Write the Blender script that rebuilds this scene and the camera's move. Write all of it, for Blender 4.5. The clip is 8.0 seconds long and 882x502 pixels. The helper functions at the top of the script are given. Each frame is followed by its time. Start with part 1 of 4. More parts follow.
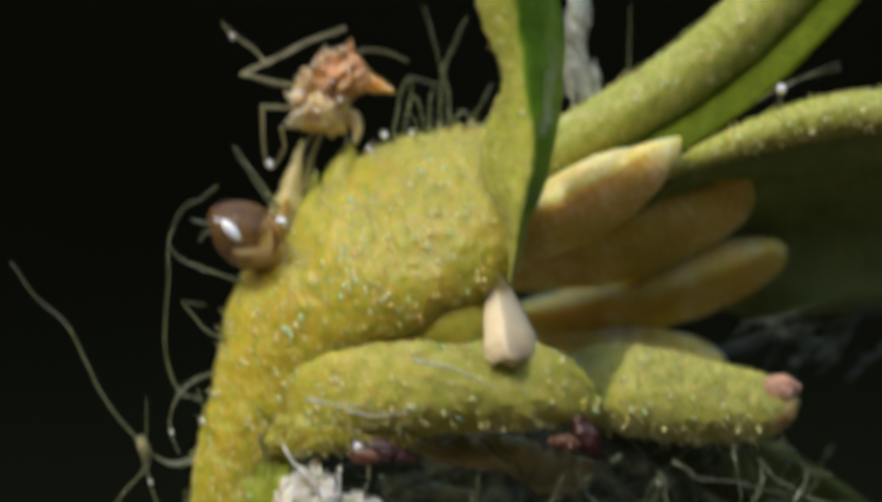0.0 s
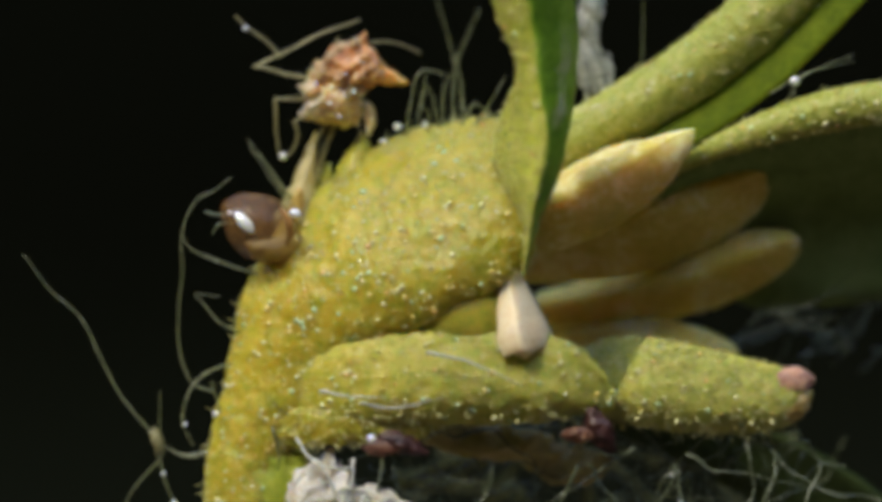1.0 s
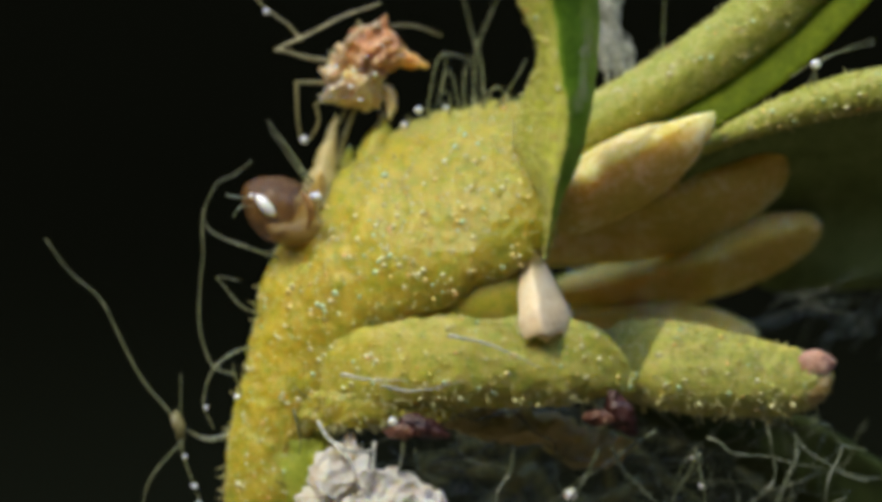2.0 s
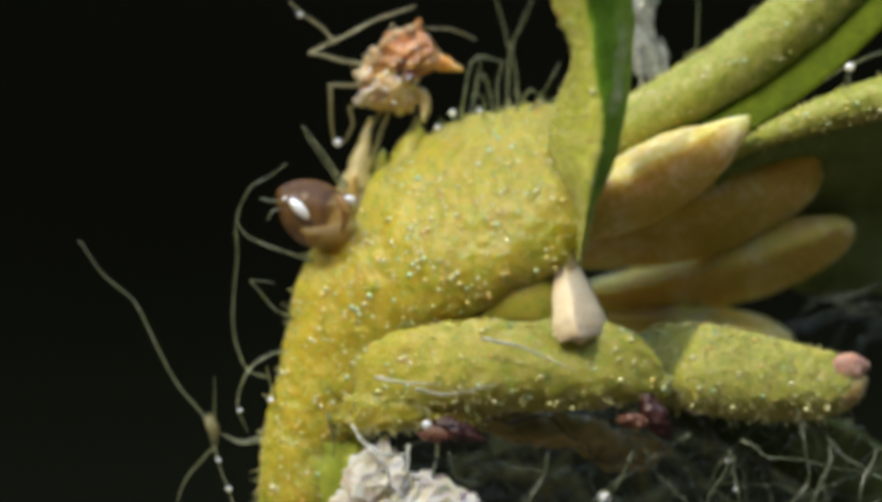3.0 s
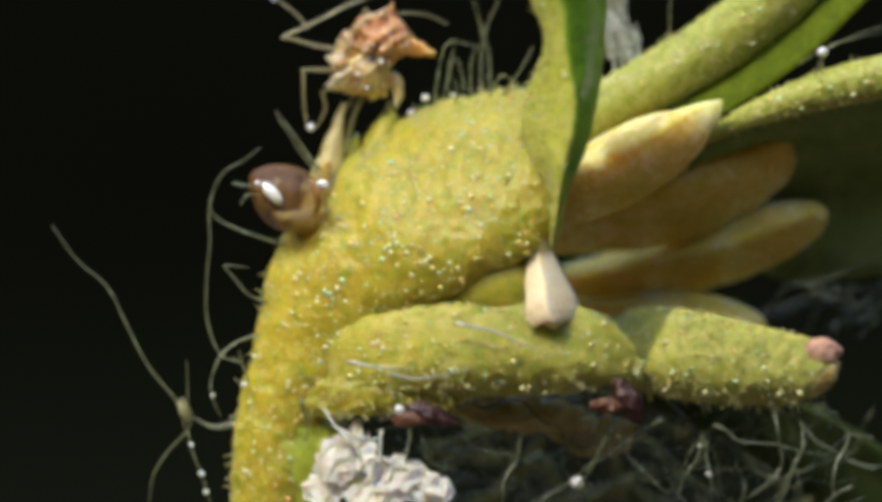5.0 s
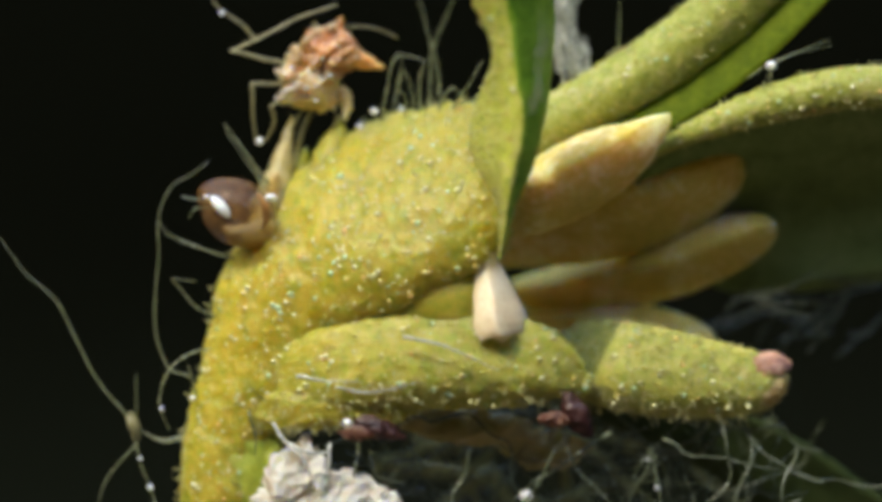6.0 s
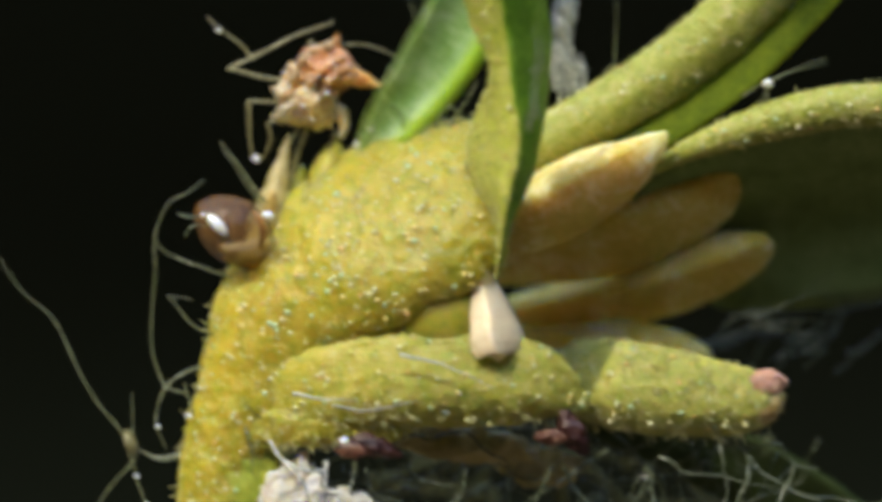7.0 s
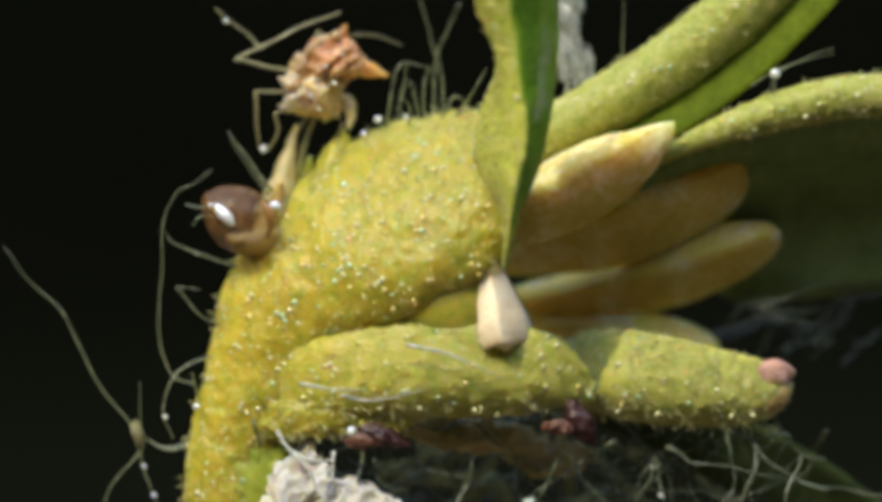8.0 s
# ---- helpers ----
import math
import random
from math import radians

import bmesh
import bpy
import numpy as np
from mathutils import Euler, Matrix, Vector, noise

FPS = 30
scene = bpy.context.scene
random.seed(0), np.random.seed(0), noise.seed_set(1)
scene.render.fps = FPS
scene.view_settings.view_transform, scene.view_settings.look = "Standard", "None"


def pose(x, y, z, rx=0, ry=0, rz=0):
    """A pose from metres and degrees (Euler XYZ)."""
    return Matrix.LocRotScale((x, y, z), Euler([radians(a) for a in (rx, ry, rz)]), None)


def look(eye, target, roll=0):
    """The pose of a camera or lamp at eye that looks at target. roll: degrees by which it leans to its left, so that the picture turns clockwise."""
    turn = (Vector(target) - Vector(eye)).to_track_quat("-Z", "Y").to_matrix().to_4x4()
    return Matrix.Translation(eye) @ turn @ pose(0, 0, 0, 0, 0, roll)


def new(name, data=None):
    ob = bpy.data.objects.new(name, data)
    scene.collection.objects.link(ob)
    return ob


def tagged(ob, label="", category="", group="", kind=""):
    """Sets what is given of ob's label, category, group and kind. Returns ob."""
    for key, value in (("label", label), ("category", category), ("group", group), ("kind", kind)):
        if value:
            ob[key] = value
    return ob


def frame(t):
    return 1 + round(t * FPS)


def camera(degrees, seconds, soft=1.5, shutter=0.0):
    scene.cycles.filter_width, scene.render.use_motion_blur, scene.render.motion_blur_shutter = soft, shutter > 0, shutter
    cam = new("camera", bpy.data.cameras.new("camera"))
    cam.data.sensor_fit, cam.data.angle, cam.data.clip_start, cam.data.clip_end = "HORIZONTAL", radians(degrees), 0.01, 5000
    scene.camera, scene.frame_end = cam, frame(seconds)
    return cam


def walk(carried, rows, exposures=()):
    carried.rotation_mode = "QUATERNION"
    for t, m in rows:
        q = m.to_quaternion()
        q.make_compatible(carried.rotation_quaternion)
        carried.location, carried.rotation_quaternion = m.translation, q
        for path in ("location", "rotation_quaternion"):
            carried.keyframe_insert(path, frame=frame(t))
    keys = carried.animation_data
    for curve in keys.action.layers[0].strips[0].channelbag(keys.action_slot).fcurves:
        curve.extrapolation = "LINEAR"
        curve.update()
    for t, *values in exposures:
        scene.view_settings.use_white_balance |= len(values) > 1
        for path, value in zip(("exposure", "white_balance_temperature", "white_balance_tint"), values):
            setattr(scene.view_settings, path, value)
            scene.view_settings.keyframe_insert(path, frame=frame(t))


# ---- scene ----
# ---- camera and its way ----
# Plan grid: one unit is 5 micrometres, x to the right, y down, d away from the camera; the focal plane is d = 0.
U = 5e-6
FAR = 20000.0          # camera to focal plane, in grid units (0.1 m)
BASE_X, TOP_Y = 440.0, 10446.0   # the stem's foot is the world's origin


def at(x, y, d=0.0):
    k = 1 + d / FAR
    gx, gy = 784 + (x - 784) * k, 446 + (y - 446) * k
    return Vector(((gx - BASE_X) * U, d * U, (TOP_Y - gy) * U))


EYE = at(784, 446, 0) + Vector((0, -FAR * U, 0))
cam = camera(2 * math.degrees(math.atan(784 / FAR)), 8.0, soft=4.9, shutter=0.5)
cam.data.dof.use_dof, cam.data.dof.focus_distance, cam.data.dof.aperture_fstop = True, 0.09945, 88.0
# seconds, and how far the hand-held camera has drifted to the right and up, in millimetres
SHAKE = [
    (0.0, 0.423, 0.249), (0.1, 0.474, 0.066), (0.2, 0.453, 0.097), (0.3, 0.275, 0.168), (0.4, 0.193, 0.219), (0.5, 0.255, 0.132),
    (0.6, 0.397, 0.005), (0.7, 0.453, 0.010), (0.8, 0.443, 0.143), (0.9, 0.433, 0.188), (1.0, 0.305, 0.178), (1.1, 0.265, 0.081),
    (1.2, 0.204, 0.005), (2.3, 0.117, 0.066), (2.4, 0.163, 0.107), (2.5, 0.214, 0.219), (2.6, 0.193, 0.290),
    (2.7, -0.036, 0.193), (2.8, -0.219, 0.102), (2.9, -0.148, 0.071), (3.0, -0.183, 0.056), (3.1, -0.107, 0.107),
    (3.2, -0.025, 0.107), (3.3, -0.046, 0.076), (3.4, -0.051, 0.005), (3.5, -0.000, 0.000), (3.6, 0.005, 0.000),
    (3.7, 0.010, 0.015), (3.8, -0.000, 0.066), (3.9, -0.066, 0.010), (4.0, -0.148, -0.056), (4.1, -0.076, -0.081),
    (4.2, 0.036, -0.081), (4.3, 0.107, -0.056), (4.4, 0.132, -0.031), (4.5, 0.081, -0.010), (4.6, -0.010, -0.041),
    (4.7, 0.010, -0.097), (5.8, 0.265, 0.005), (5.9, 0.382, 0.015), (6.0, 0.514, 0.041), (6.1, 0.535, 0.025),
    (6.2, 0.418, -0.015), (6.3, 0.326, 0.020), (6.4, 0.438, 0.066), (6.5, 0.570, 0.112), (6.6, 0.560, 0.153),
    (6.7, 0.433, 0.214), (6.8, 0.275, 0.183), (6.9, 0.311, 0.280), (7.0, 0.545, 0.199), (7.1, 0.606, 0.178), (7.2, 0.428, 0.081),
    (7.3, 0.229, 0.036), (7.4, 0.249, 0.081), (7.5, 0.530, 0.148), (7.6, 0.708, 0.178), (7.7, 0.769, 0.183), (7.8, 0.682, 0.143),
    (7.9, 0.545, 0.122), (8.0, 0.479, 0.112),
]
walk(cam, [(t, pose(EYE.x + 0.001 * dx, EYE.y, EYE.z + 0.001 * dz, 90, 0, 0)) for t, dx, dz in SHAKE],
     [(0.0, 0.37), (1.2, 0.37), (2.5, 0.49), (3.5, 0.63), (6.0, 0.71), (8.0, 0.73)])

# ---- light ----
TO_SUN = Vector((-0.38, -0.535, 0.755)).normalized()
world = bpy.data.worlds.new("sky")
scene.world = world
world.use_nodes = True
sky = world.node_tree.nodes.new("ShaderNodeTexSky")
sky.sky_type, sky.sun_disc = "NISHITA", False
sky.sun_elevation, sky.sun_rotation = math.asin(TO_SUN.z), math.atan2(TO_SUN.x, TO_SUN.y)
background = world.node_tree.nodes["Background"]
background.inputs["Strength"].default_value = 0.325
world.node_tree.links.new(sky.outputs[0], background.inputs["Color"])
sun = new("sun", bpy.data.lights.new("sun", "SUN"))
sun.data.energy, sun.data.angle, sun.data.color = 1.58, radians(0.6), (1.0, 0.925, 0.60)
sun.matrix_world = look(TO_SUN * 0.5, (0, 0, 0))


# ---- materials ----
def mat(name, colours, grain=60.0, rough=0.5, bump=0.3, subsurface=0.0, coat=0.0, spec=0.5, patch=6.0, alpha=1.0, transmit=0.0, soak=0.00012, shift=None, run=(0.0004, 0.0032), heart=None, axis=(1, 0, 0), apart=0.0, tint=(1.0, 0.8, 0.3)):
    """Two-scale mottled skin: colours run from dark to light over large patches and fine grain. Sizes are in grains per millimetre."""
    m = bpy.data.materials.new(name)
    m.use_nodes = True
    n, l = m.node_tree.nodes, m.node_tree.links
    p = n["Principled BSDF"]
    co = n.new("ShaderNodeTexCoord")
    fine, big = n.new("ShaderNodeTexNoise"), n.new("ShaderNodeTexNoise")
    fine.inputs["Scale"].default_value, fine.inputs["Detail"].default_value = grain * 1000, 3
    big.inputs["Scale"].default_value, big.inputs["Detail"].default_value = patch * 1000, 3
    l.new(co.outputs["Object"], fine.inputs["Vector"])
    l.new(co.outputs["Object"], big.inputs["Vector"])
    mix = n.new("ShaderNodeMath")
    mix.operation = "MULTIPLY_ADD"
    l.new(fine.outputs[0], mix.inputs[0])
    mix.inputs[1].default_value = 0.4
    half = n.new("ShaderNodeMath")
    half.operation = "MULTIPLY"
    half.inputs[1].default_value = 0.6
    l.new(big.outputs[0], half.inputs[0])
    l.new(half.outputs[0], mix.inputs[2])
    ramp = n.new("ShaderNodeValToRGB")
    tone = mix.outputs[0]
    if apart:   # each separate grain of the mesh has its own tone
        geo, own = n.new("ShaderNodeNewGeometry"), n.new("ShaderNodeMapRange")
        l.new(geo.outputs["Random Per Island"], own.inputs["Value"])
        own.inputs["To Min"].default_value, own.inputs["To Max"].default_value = -apart, apart
        both = n.new("ShaderNodeMath")
        l.new(own.outputs[0], both.inputs[0])
        l.new(tone, both.inputs[1])
        tone = both.outputs[0]
    l.new(tone, ramp.inputs[0])
    spots = [0.3 + 0.4 * i / max(1, len(colours) - 1) for i in range(len(colours))]
    ramp.color_ramp.elements[0].position, ramp.color_ramp.elements[1].position = spots[0], spots[-1]
    ramp.color_ramp.elements[0].color, ramp.color_ramp.elements[1].color = (*colours[0], 1), (*colours[-1], 1)
    for s, c in zip(spots[1:-1], colours[1:-1]):
        ramp.color_ramp.elements.new(s).color = (*c, 1)
    skin = ramp.outputs[0]
    if shift:   # the colour changes along an axis or away from a heart, such as from the cup's yellow waist to its greener, darkened rim
        way, ran, blend = n.new("ShaderNodeVectorMath"), n.new("ShaderNodeMapRange"), n.new("ShaderNodeMix")
        way.operation = "DISTANCE" if heart else "DOT_PRODUCT"
        l.new(co.outputs["Object"], way.inputs[0])
        way.inputs[1].default_value = heart or axis
        l.new(way.outputs["Value"], ran.inputs["Value"])
        ran.inputs["From Min"].default_value, ran.inputs["From Max"].default_value = run
        blend.data_type, blend.blend_type = "RGBA", "MULTIPLY"
        l.new(ran.outputs[0], blend.inputs["Factor"])
        l.new(skin, blend.inputs[6])
        blend.inputs[7].default_value = (*shift, 1)
        skin = blend.outputs[2]
    l.new(skin, p.inputs["Base Color"])
    rr = n.new("ShaderNodeMapRange")
    rr.inputs["To Min"].default_value, rr.inputs["To Max"].default_value = max(0.03, rough - 0.12), min(1, rough + 0.12)
    l.new(fine.outputs[0], rr.inputs["Value"])
    l.new(rr.outputs[0], p.inputs["Roughness"])
    p.inputs["Specular IOR Level"].default_value = spec
    p.inputs["Coat Weight"].default_value, p.inputs["Coat Roughness"].default_value = coat, 0.1
    p.inputs["Coat IOR"].default_value = 1.8 if coat > 0.9 else 1.5
    p.inputs["Transmission Weight"].default_value = transmit
    p.inputs["Alpha"].default_value = alpha
    if subsurface:
        p.inputs["Subsurface Weight"].default_value = subsurface
        p.inputs["Subsurface Radius"].default_value = tint
        p.inputs["Subsurface Scale"].default_value = soak
    if bump:
        b = n.new("ShaderNodeBump")
        b.inputs["Strength"].default_value, b.inputs["Distance"].default_value = bump, 0.00002
        l.new(fine.outputs[0], b.inputs["Height"])
        l.new(b.outputs[0], p.inputs["Normal"])
    return m


WAIST = tuple(at(545, 560, 0))
# Greener rim; its darkening is painted to tone down sun on the cup's top.
M_BODY = mat("glandular_skin", [(0.265, 0.305, 0.031), (0.455, 0.41, 0.033), (0.585, 0.425, 0.045), (0.54, 0.485, 0.085)], 30, 0.4, 0.35, 1.0, patch=9, soak=0.0006, shift=(0.80, 0.865, 1.05), heart=WAIST, run=(0.0006, 0.0022), spec=0.3)
M_LOBE = mat("downy_lobe_skin", [(0.29, 0.325, 0.034), (0.48, 0.445, 0.04), (0.615, 0.475, 0.055), (0.60, 0.545, 0.13)], 28, 0.45, 0.4, 0.9, patch=9, soak=0.0003, shift=(0.87, 1.0, 1.8), heart=WAIST, run=(0.0005, 0.0019), spec=0.3)
M_PAPILLA = mat("gland_heads", [(0.29, 0.36, 0.035), (0.44, 0.45, 0.05), (0.55, 0.47, 0.06), (0.62, 0.46, 0.08), (0.60, 0.57, 0.18)], 12, 0.4, 0.0, 0.0, coat=0.15, patch=8, spec=0.3, shift=(0.75, 0.84, 1.0), heart=WAIST, run=(0.0006, 0.0022), apart=0.1)
# Pale base colour so these drops stand out as bright glints.
M_DROP = mat("pale_glint_drop", [(0.70, 0.66, 0.20), (0.86, 0.84, 0.55)], 10, 0.15, 0.0, 0.0, coat=1.0, spec=0.9)
M_SEPAL = mat("sepal_skin", [(0.20, 0.25, 0.03), (0.38, 0.40, 0.07), (0.56, 0.51, 0.20)], 24, 0.5, 0.5, 0.6, patch=8, spec=0.35)
M_INNER = mat("inner_leaf", [(0.06, 0.09, 0.004), (0.10, 0.14, 0.006), (0.15, 0.19, 0.012)], 16, 0.6, 0.2, 0.5, patch=3, soak=0.0002, spec=0.06)
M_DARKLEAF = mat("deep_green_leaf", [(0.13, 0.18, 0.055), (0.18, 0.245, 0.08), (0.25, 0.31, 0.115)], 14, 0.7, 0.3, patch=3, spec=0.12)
# Near-white, for dew and for bright glints painted as beads.
M_PEARL = mat("white_glint_drop", [(0.85, 0.85, 0.82), (0.95, 0.95, 0.93)], 10, 0.1, 0.0, 0.5, coat=1.0, spec=0.8)
M_PETAL = mat("cream_petal", [(0.52, 0.39, 0.055), (0.69, 0.53, 0.125), (0.91, 0.83, 0.54)], 14, 0.55, 0.15, 1.0, patch=2, soak=0.0004, tint=(1.0, 0.74, 0.25), spec=0.3)
# Shade of the upright sepal's far flank, put into a darker green.
M_FACE = mat("flank_shade_green", [(0.08, 0.20, 0.012), (0.17, 0.32, 0.02), (0.26, 0.42, 0.05)], 16, 0.35, 0.3, 0.2, patch=4, spec=0.3)
M_TIP = mat("pink_tip", [(0.46, 0.20, 0.11), (0.64, 0.34, 0.24), (0.72, 0.46, 0.32)], 40, 0.5, 0.4, 0.5, patch=10)
M_HAIR = mat("pale_hair", [(0.36, 0.42, 0.20), (0.60, 0.62, 0.40)], 8, 0.22, 0.0, spec=0.6, transmit=0.65)
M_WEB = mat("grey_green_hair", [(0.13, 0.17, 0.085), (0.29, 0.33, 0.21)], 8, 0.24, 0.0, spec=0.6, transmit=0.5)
M_WHITE = mat("white_flake", [(0.78, 0.62, 0.42), (0.92, 0.87, 0.76), (0.97, 0.96, 0.92)], 24, 0.6, 0.4, 0.7, patch=7, soak=0.0003)
M_MAROON = mat("maroon_skin", [(0.014, 0.004, 0.003), (0.04, 0.010, 0.008), (0.09, 0.034, 0.024)], 25, 0.45, 0.6)
M_BUG = mat("shed_skin", [(0.60, 0.32, 0.12), (0.78, 0.56, 0.28), (0.90, 0.78, 0.52)], 18, 0.3, 0.6, 0.8, coat=0.3, patch=14, soak=0.0002)
M_ORANGE = mat("orange_shell", [(0.22, 0.07, 0.03), (0.58, 0.24, 0.08), (0.82, 0.52, 0.28)], 18, 0.35, 0.6, 0.7, coat=0.2, patch=14, soak=0.0002)
M_LEG = mat("straw_leg", [(0.40, 0.36, 0.14), (0.62, 0.58, 0.32)], 20, 0.2, 0.0, spec=0.8, transmit=0.5)
M_BEAD = mat("brown_shell", [(0.10, 0.045, 0.02), (0.26, 0.13, 0.04), (0.44, 0.26, 0.09)], 14, 0.3, 0.4, 0.0, coat=0.35, patch=9, alpha=0.42)
M_AMBER = mat("tan_body", [(0.30, 0.17, 0.04), (0.50, 0.35, 0.10), (0.60, 0.48, 0.20)], 10, 0.35, 0.3, 0.7, coat=0.3, patch=7)
M_RIM = mat("amber_rim", [(0.14, 0.06, 0.015), (0.30, 0.15, 0.04), (0.42, 0.26, 0.08)], 10, 0.4, 0.3, 0.5, patch=7)
M_HORN = mat("orange_horn", [(0.62, 0.22, 0.05), (0.80, 0.38, 0.10), (0.84, 0.56, 0.34)], 18, 0.35, 0.4, 0.8, coat=0.2, patch=10, soak=0.0002)
M_DOWN = mat("pale_down", [(0.44, 0.44, 0.16), (0.64, 0.60, 0.30)], 12, 0.5, 0.0, spec=0.3)
M_WISP = mat("white_wisp", [(0.50, 0.52, 0.42), (0.86, 0.86, 0.78)], 16, 0.25, 0.0, spec=0.8, transmit=0.4)
M_PALE = mat("blush_petal", [(0.74, 0.55, 0.29), (0.86, 0.70, 0.46), (0.92, 0.82, 0.64)], 22, 0.5, 0.3, 0.3, patch=3, soak=0.00006, tint=(1.0, 0.7, 0.4))
M_PALEROOT = mat("tan_root", [(0.28, 0.24, 0.07), (0.44, 0.36, 0.13), (0.52, 0.44, 0.22)], 18, 0.4, 0.4, 0.6, patch=6)
M_LOW = mat("downy_sepal", [(0.29, 0.36, 0.05), (0.48, 0.49, 0.085), (0.64, 0.56, 0.16)], 24, 0.5, 0.4, 0.8, patch=9, spec=0.3, shift=(1.0, 0.98, 1.15), run=(0.0008, 0.0036), soak=0.00014)
# Lightened to make up for weak sun on the upright sepal's near flank.
M_KEEL = mat("sunlit_keel_skin", [(0.36, 0.44, 0.05), (0.56, 0.58, 0.08), (0.68, 0.62, 0.20)], 24, 0.45, 0.4, 0.4, patch=8, spec=0.4, soak=0.0003, tint=(0.9, 1.0, 0.2))
M_STEM = mat("green_stem_skin", [(0.24, 0.31, 0.03), (0.37, 0.41, 0.045), (0.52, 0.48, 0.075)], 20, 0.45, 0.2, 0.6, patch=5, soak=0.0003, spec=0.35)
M_RUST = mat("rusty_scale", [(0.05, 0.014, 0.009), (0.12, 0.042, 0.024), (0.22, 0.12, 0.07)], 30, 0.5, 0.4, 0.4, patch=12)
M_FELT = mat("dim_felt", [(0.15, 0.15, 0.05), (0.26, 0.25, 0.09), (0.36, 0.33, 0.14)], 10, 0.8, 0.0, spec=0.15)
M_SHEEN = mat("glossy_leaf_face", [(0.13, 0.26, 0.06), (0.24, 0.38, 0.12), (0.40, 0.52, 0.28)], 16, 0.25, 0.3, 0.5, patch=5, spec=0.8)
M_FRESH = mat("fresh_leaf_margin", [(0.24, 0.42, 0.012), (0.36, 0.54, 0.03)], 14, 0.4, 0.2, 0.6, patch=4, soak=0.0002)
M_GLINT = mat("glossy_drop", [(0.52, 0.50, 0.12), (0.70, 0.66, 0.30)], 10, 0.3, 0.0, 0.0, coat=1.0, spec=1.0)
M_FILM = mat("sticky_film", [(0.58, 0.54, 0.07), (0.68, 0.62, 0.14)], 10, 0.2, 0.0, 0.0, coat=1.0, spec=1.0)
# Gold, orange, green and pale tones put coloured glints into the base colour.
M_GOLD = mat("golden_glint_film", [(0.82, 0.62, 0.12), (0.88, 0.74, 0.24)], 10, 0.16, 0.0, 0.0, coat=1.0, spec=1.0)
M_EMBER = mat("orange_glint_film", [(0.86, 0.46, 0.12), (0.90, 0.60, 0.22)], 10, 0.16, 0.0, 0.0, coat=1.0, spec=1.0)
M_MINT = mat("greenish_glint_film", [(0.48, 0.66, 0.26), (0.62, 0.78, 0.46)], 10, 0.16, 0.0, 0.0, coat=1.0, spec=1.0)
M_CLEAR = mat("clear_glint_drop", [(0.66, 0.63, 0.20), (0.82, 0.79, 0.44)], 10, 0.16, 0.0, 0.0, coat=1.0, spec=1.0)
# Darkened leaf green: the under sepal's shade is in the colour.
M_UNDER = mat("leaf_green_painted_dark", [(0.022, 0.036, 0.012), (0.038, 0.058, 0.018), (0.058, 0.076, 0.026)], 14, 0.7, 0.3, patch=3, spec=0.12)
M_SOIL = mat("dry_soil", [(0.06, 0.045, 0.03), (0.13, 0.10, 0.065)], 2, 0.95, 0.5, spec=0.1, patch=0.3)
# Shade put into the wall's near-black colour, lighter towards the bottom.
M_SHADE = mat("painted_shade", [(0.0023, 0.0024, 0.0014), (0.0044, 0.0049, 0.0029)], 0.4, 1.0, 0.0, spec=0.0, patch=0.06, shift=(2.6, 2.9, 3.0), axis=(0, 0, -1), run=(-0.0475, -0.0415))


# ---- shapes ----
def mesh_object(name, bm, material, parent=None, label=""):
    me = bpy.data.meshes.new(name)
    bmesh.ops.recalc_face_normals(bm, faces=bm.faces)
    bm.to_mesh(me)
    bm.free()
    for poly in me.polygons:
        poly.use_smooth = True
    me.materials.append(material)
    ob = new(name, me)
    if parent is not None:
        ob.parent = parent
        base = parent
        off = Vector((0, 0, 0))
        while base is not None:
            off += base.location
            base = base.parent
        ob.matrix_parent_inverse = Matrix.Translation(-off)
    if label:
        tagged(ob, label)
    return ob


part = mesh_object


def thing(name, place, label, category, group=""):
    ob = new(name)
    ob.empty_display_size = 0.0005
    ob.location = place
    return tagged(ob, label, category, group)


def spline(rows, count):
    """Points along a smooth curve through the rows (any number of columns), evenly by row."""
    r = np.array(rows, float)
    r = np.vstack([2 * r[0] - r[1], r, 2 * r[-1] - r[-2]])
    out = []
    spans = len(r) - 3
    for i in range(count):
        s = i / (count - 1) * spans
        k = min(int(s), spans - 1)
        f = s - k
        a, b, c, d = r[k], r[k + 1], r[k + 2], r[k + 3]
        out.append(0.5 * (2 * b + (c - a) * f + (2 * a - 5 * b + 4 * c - d) * f * f + (3 * b - a - 3 * c + d) * f ** 3))
    return np.array(out)


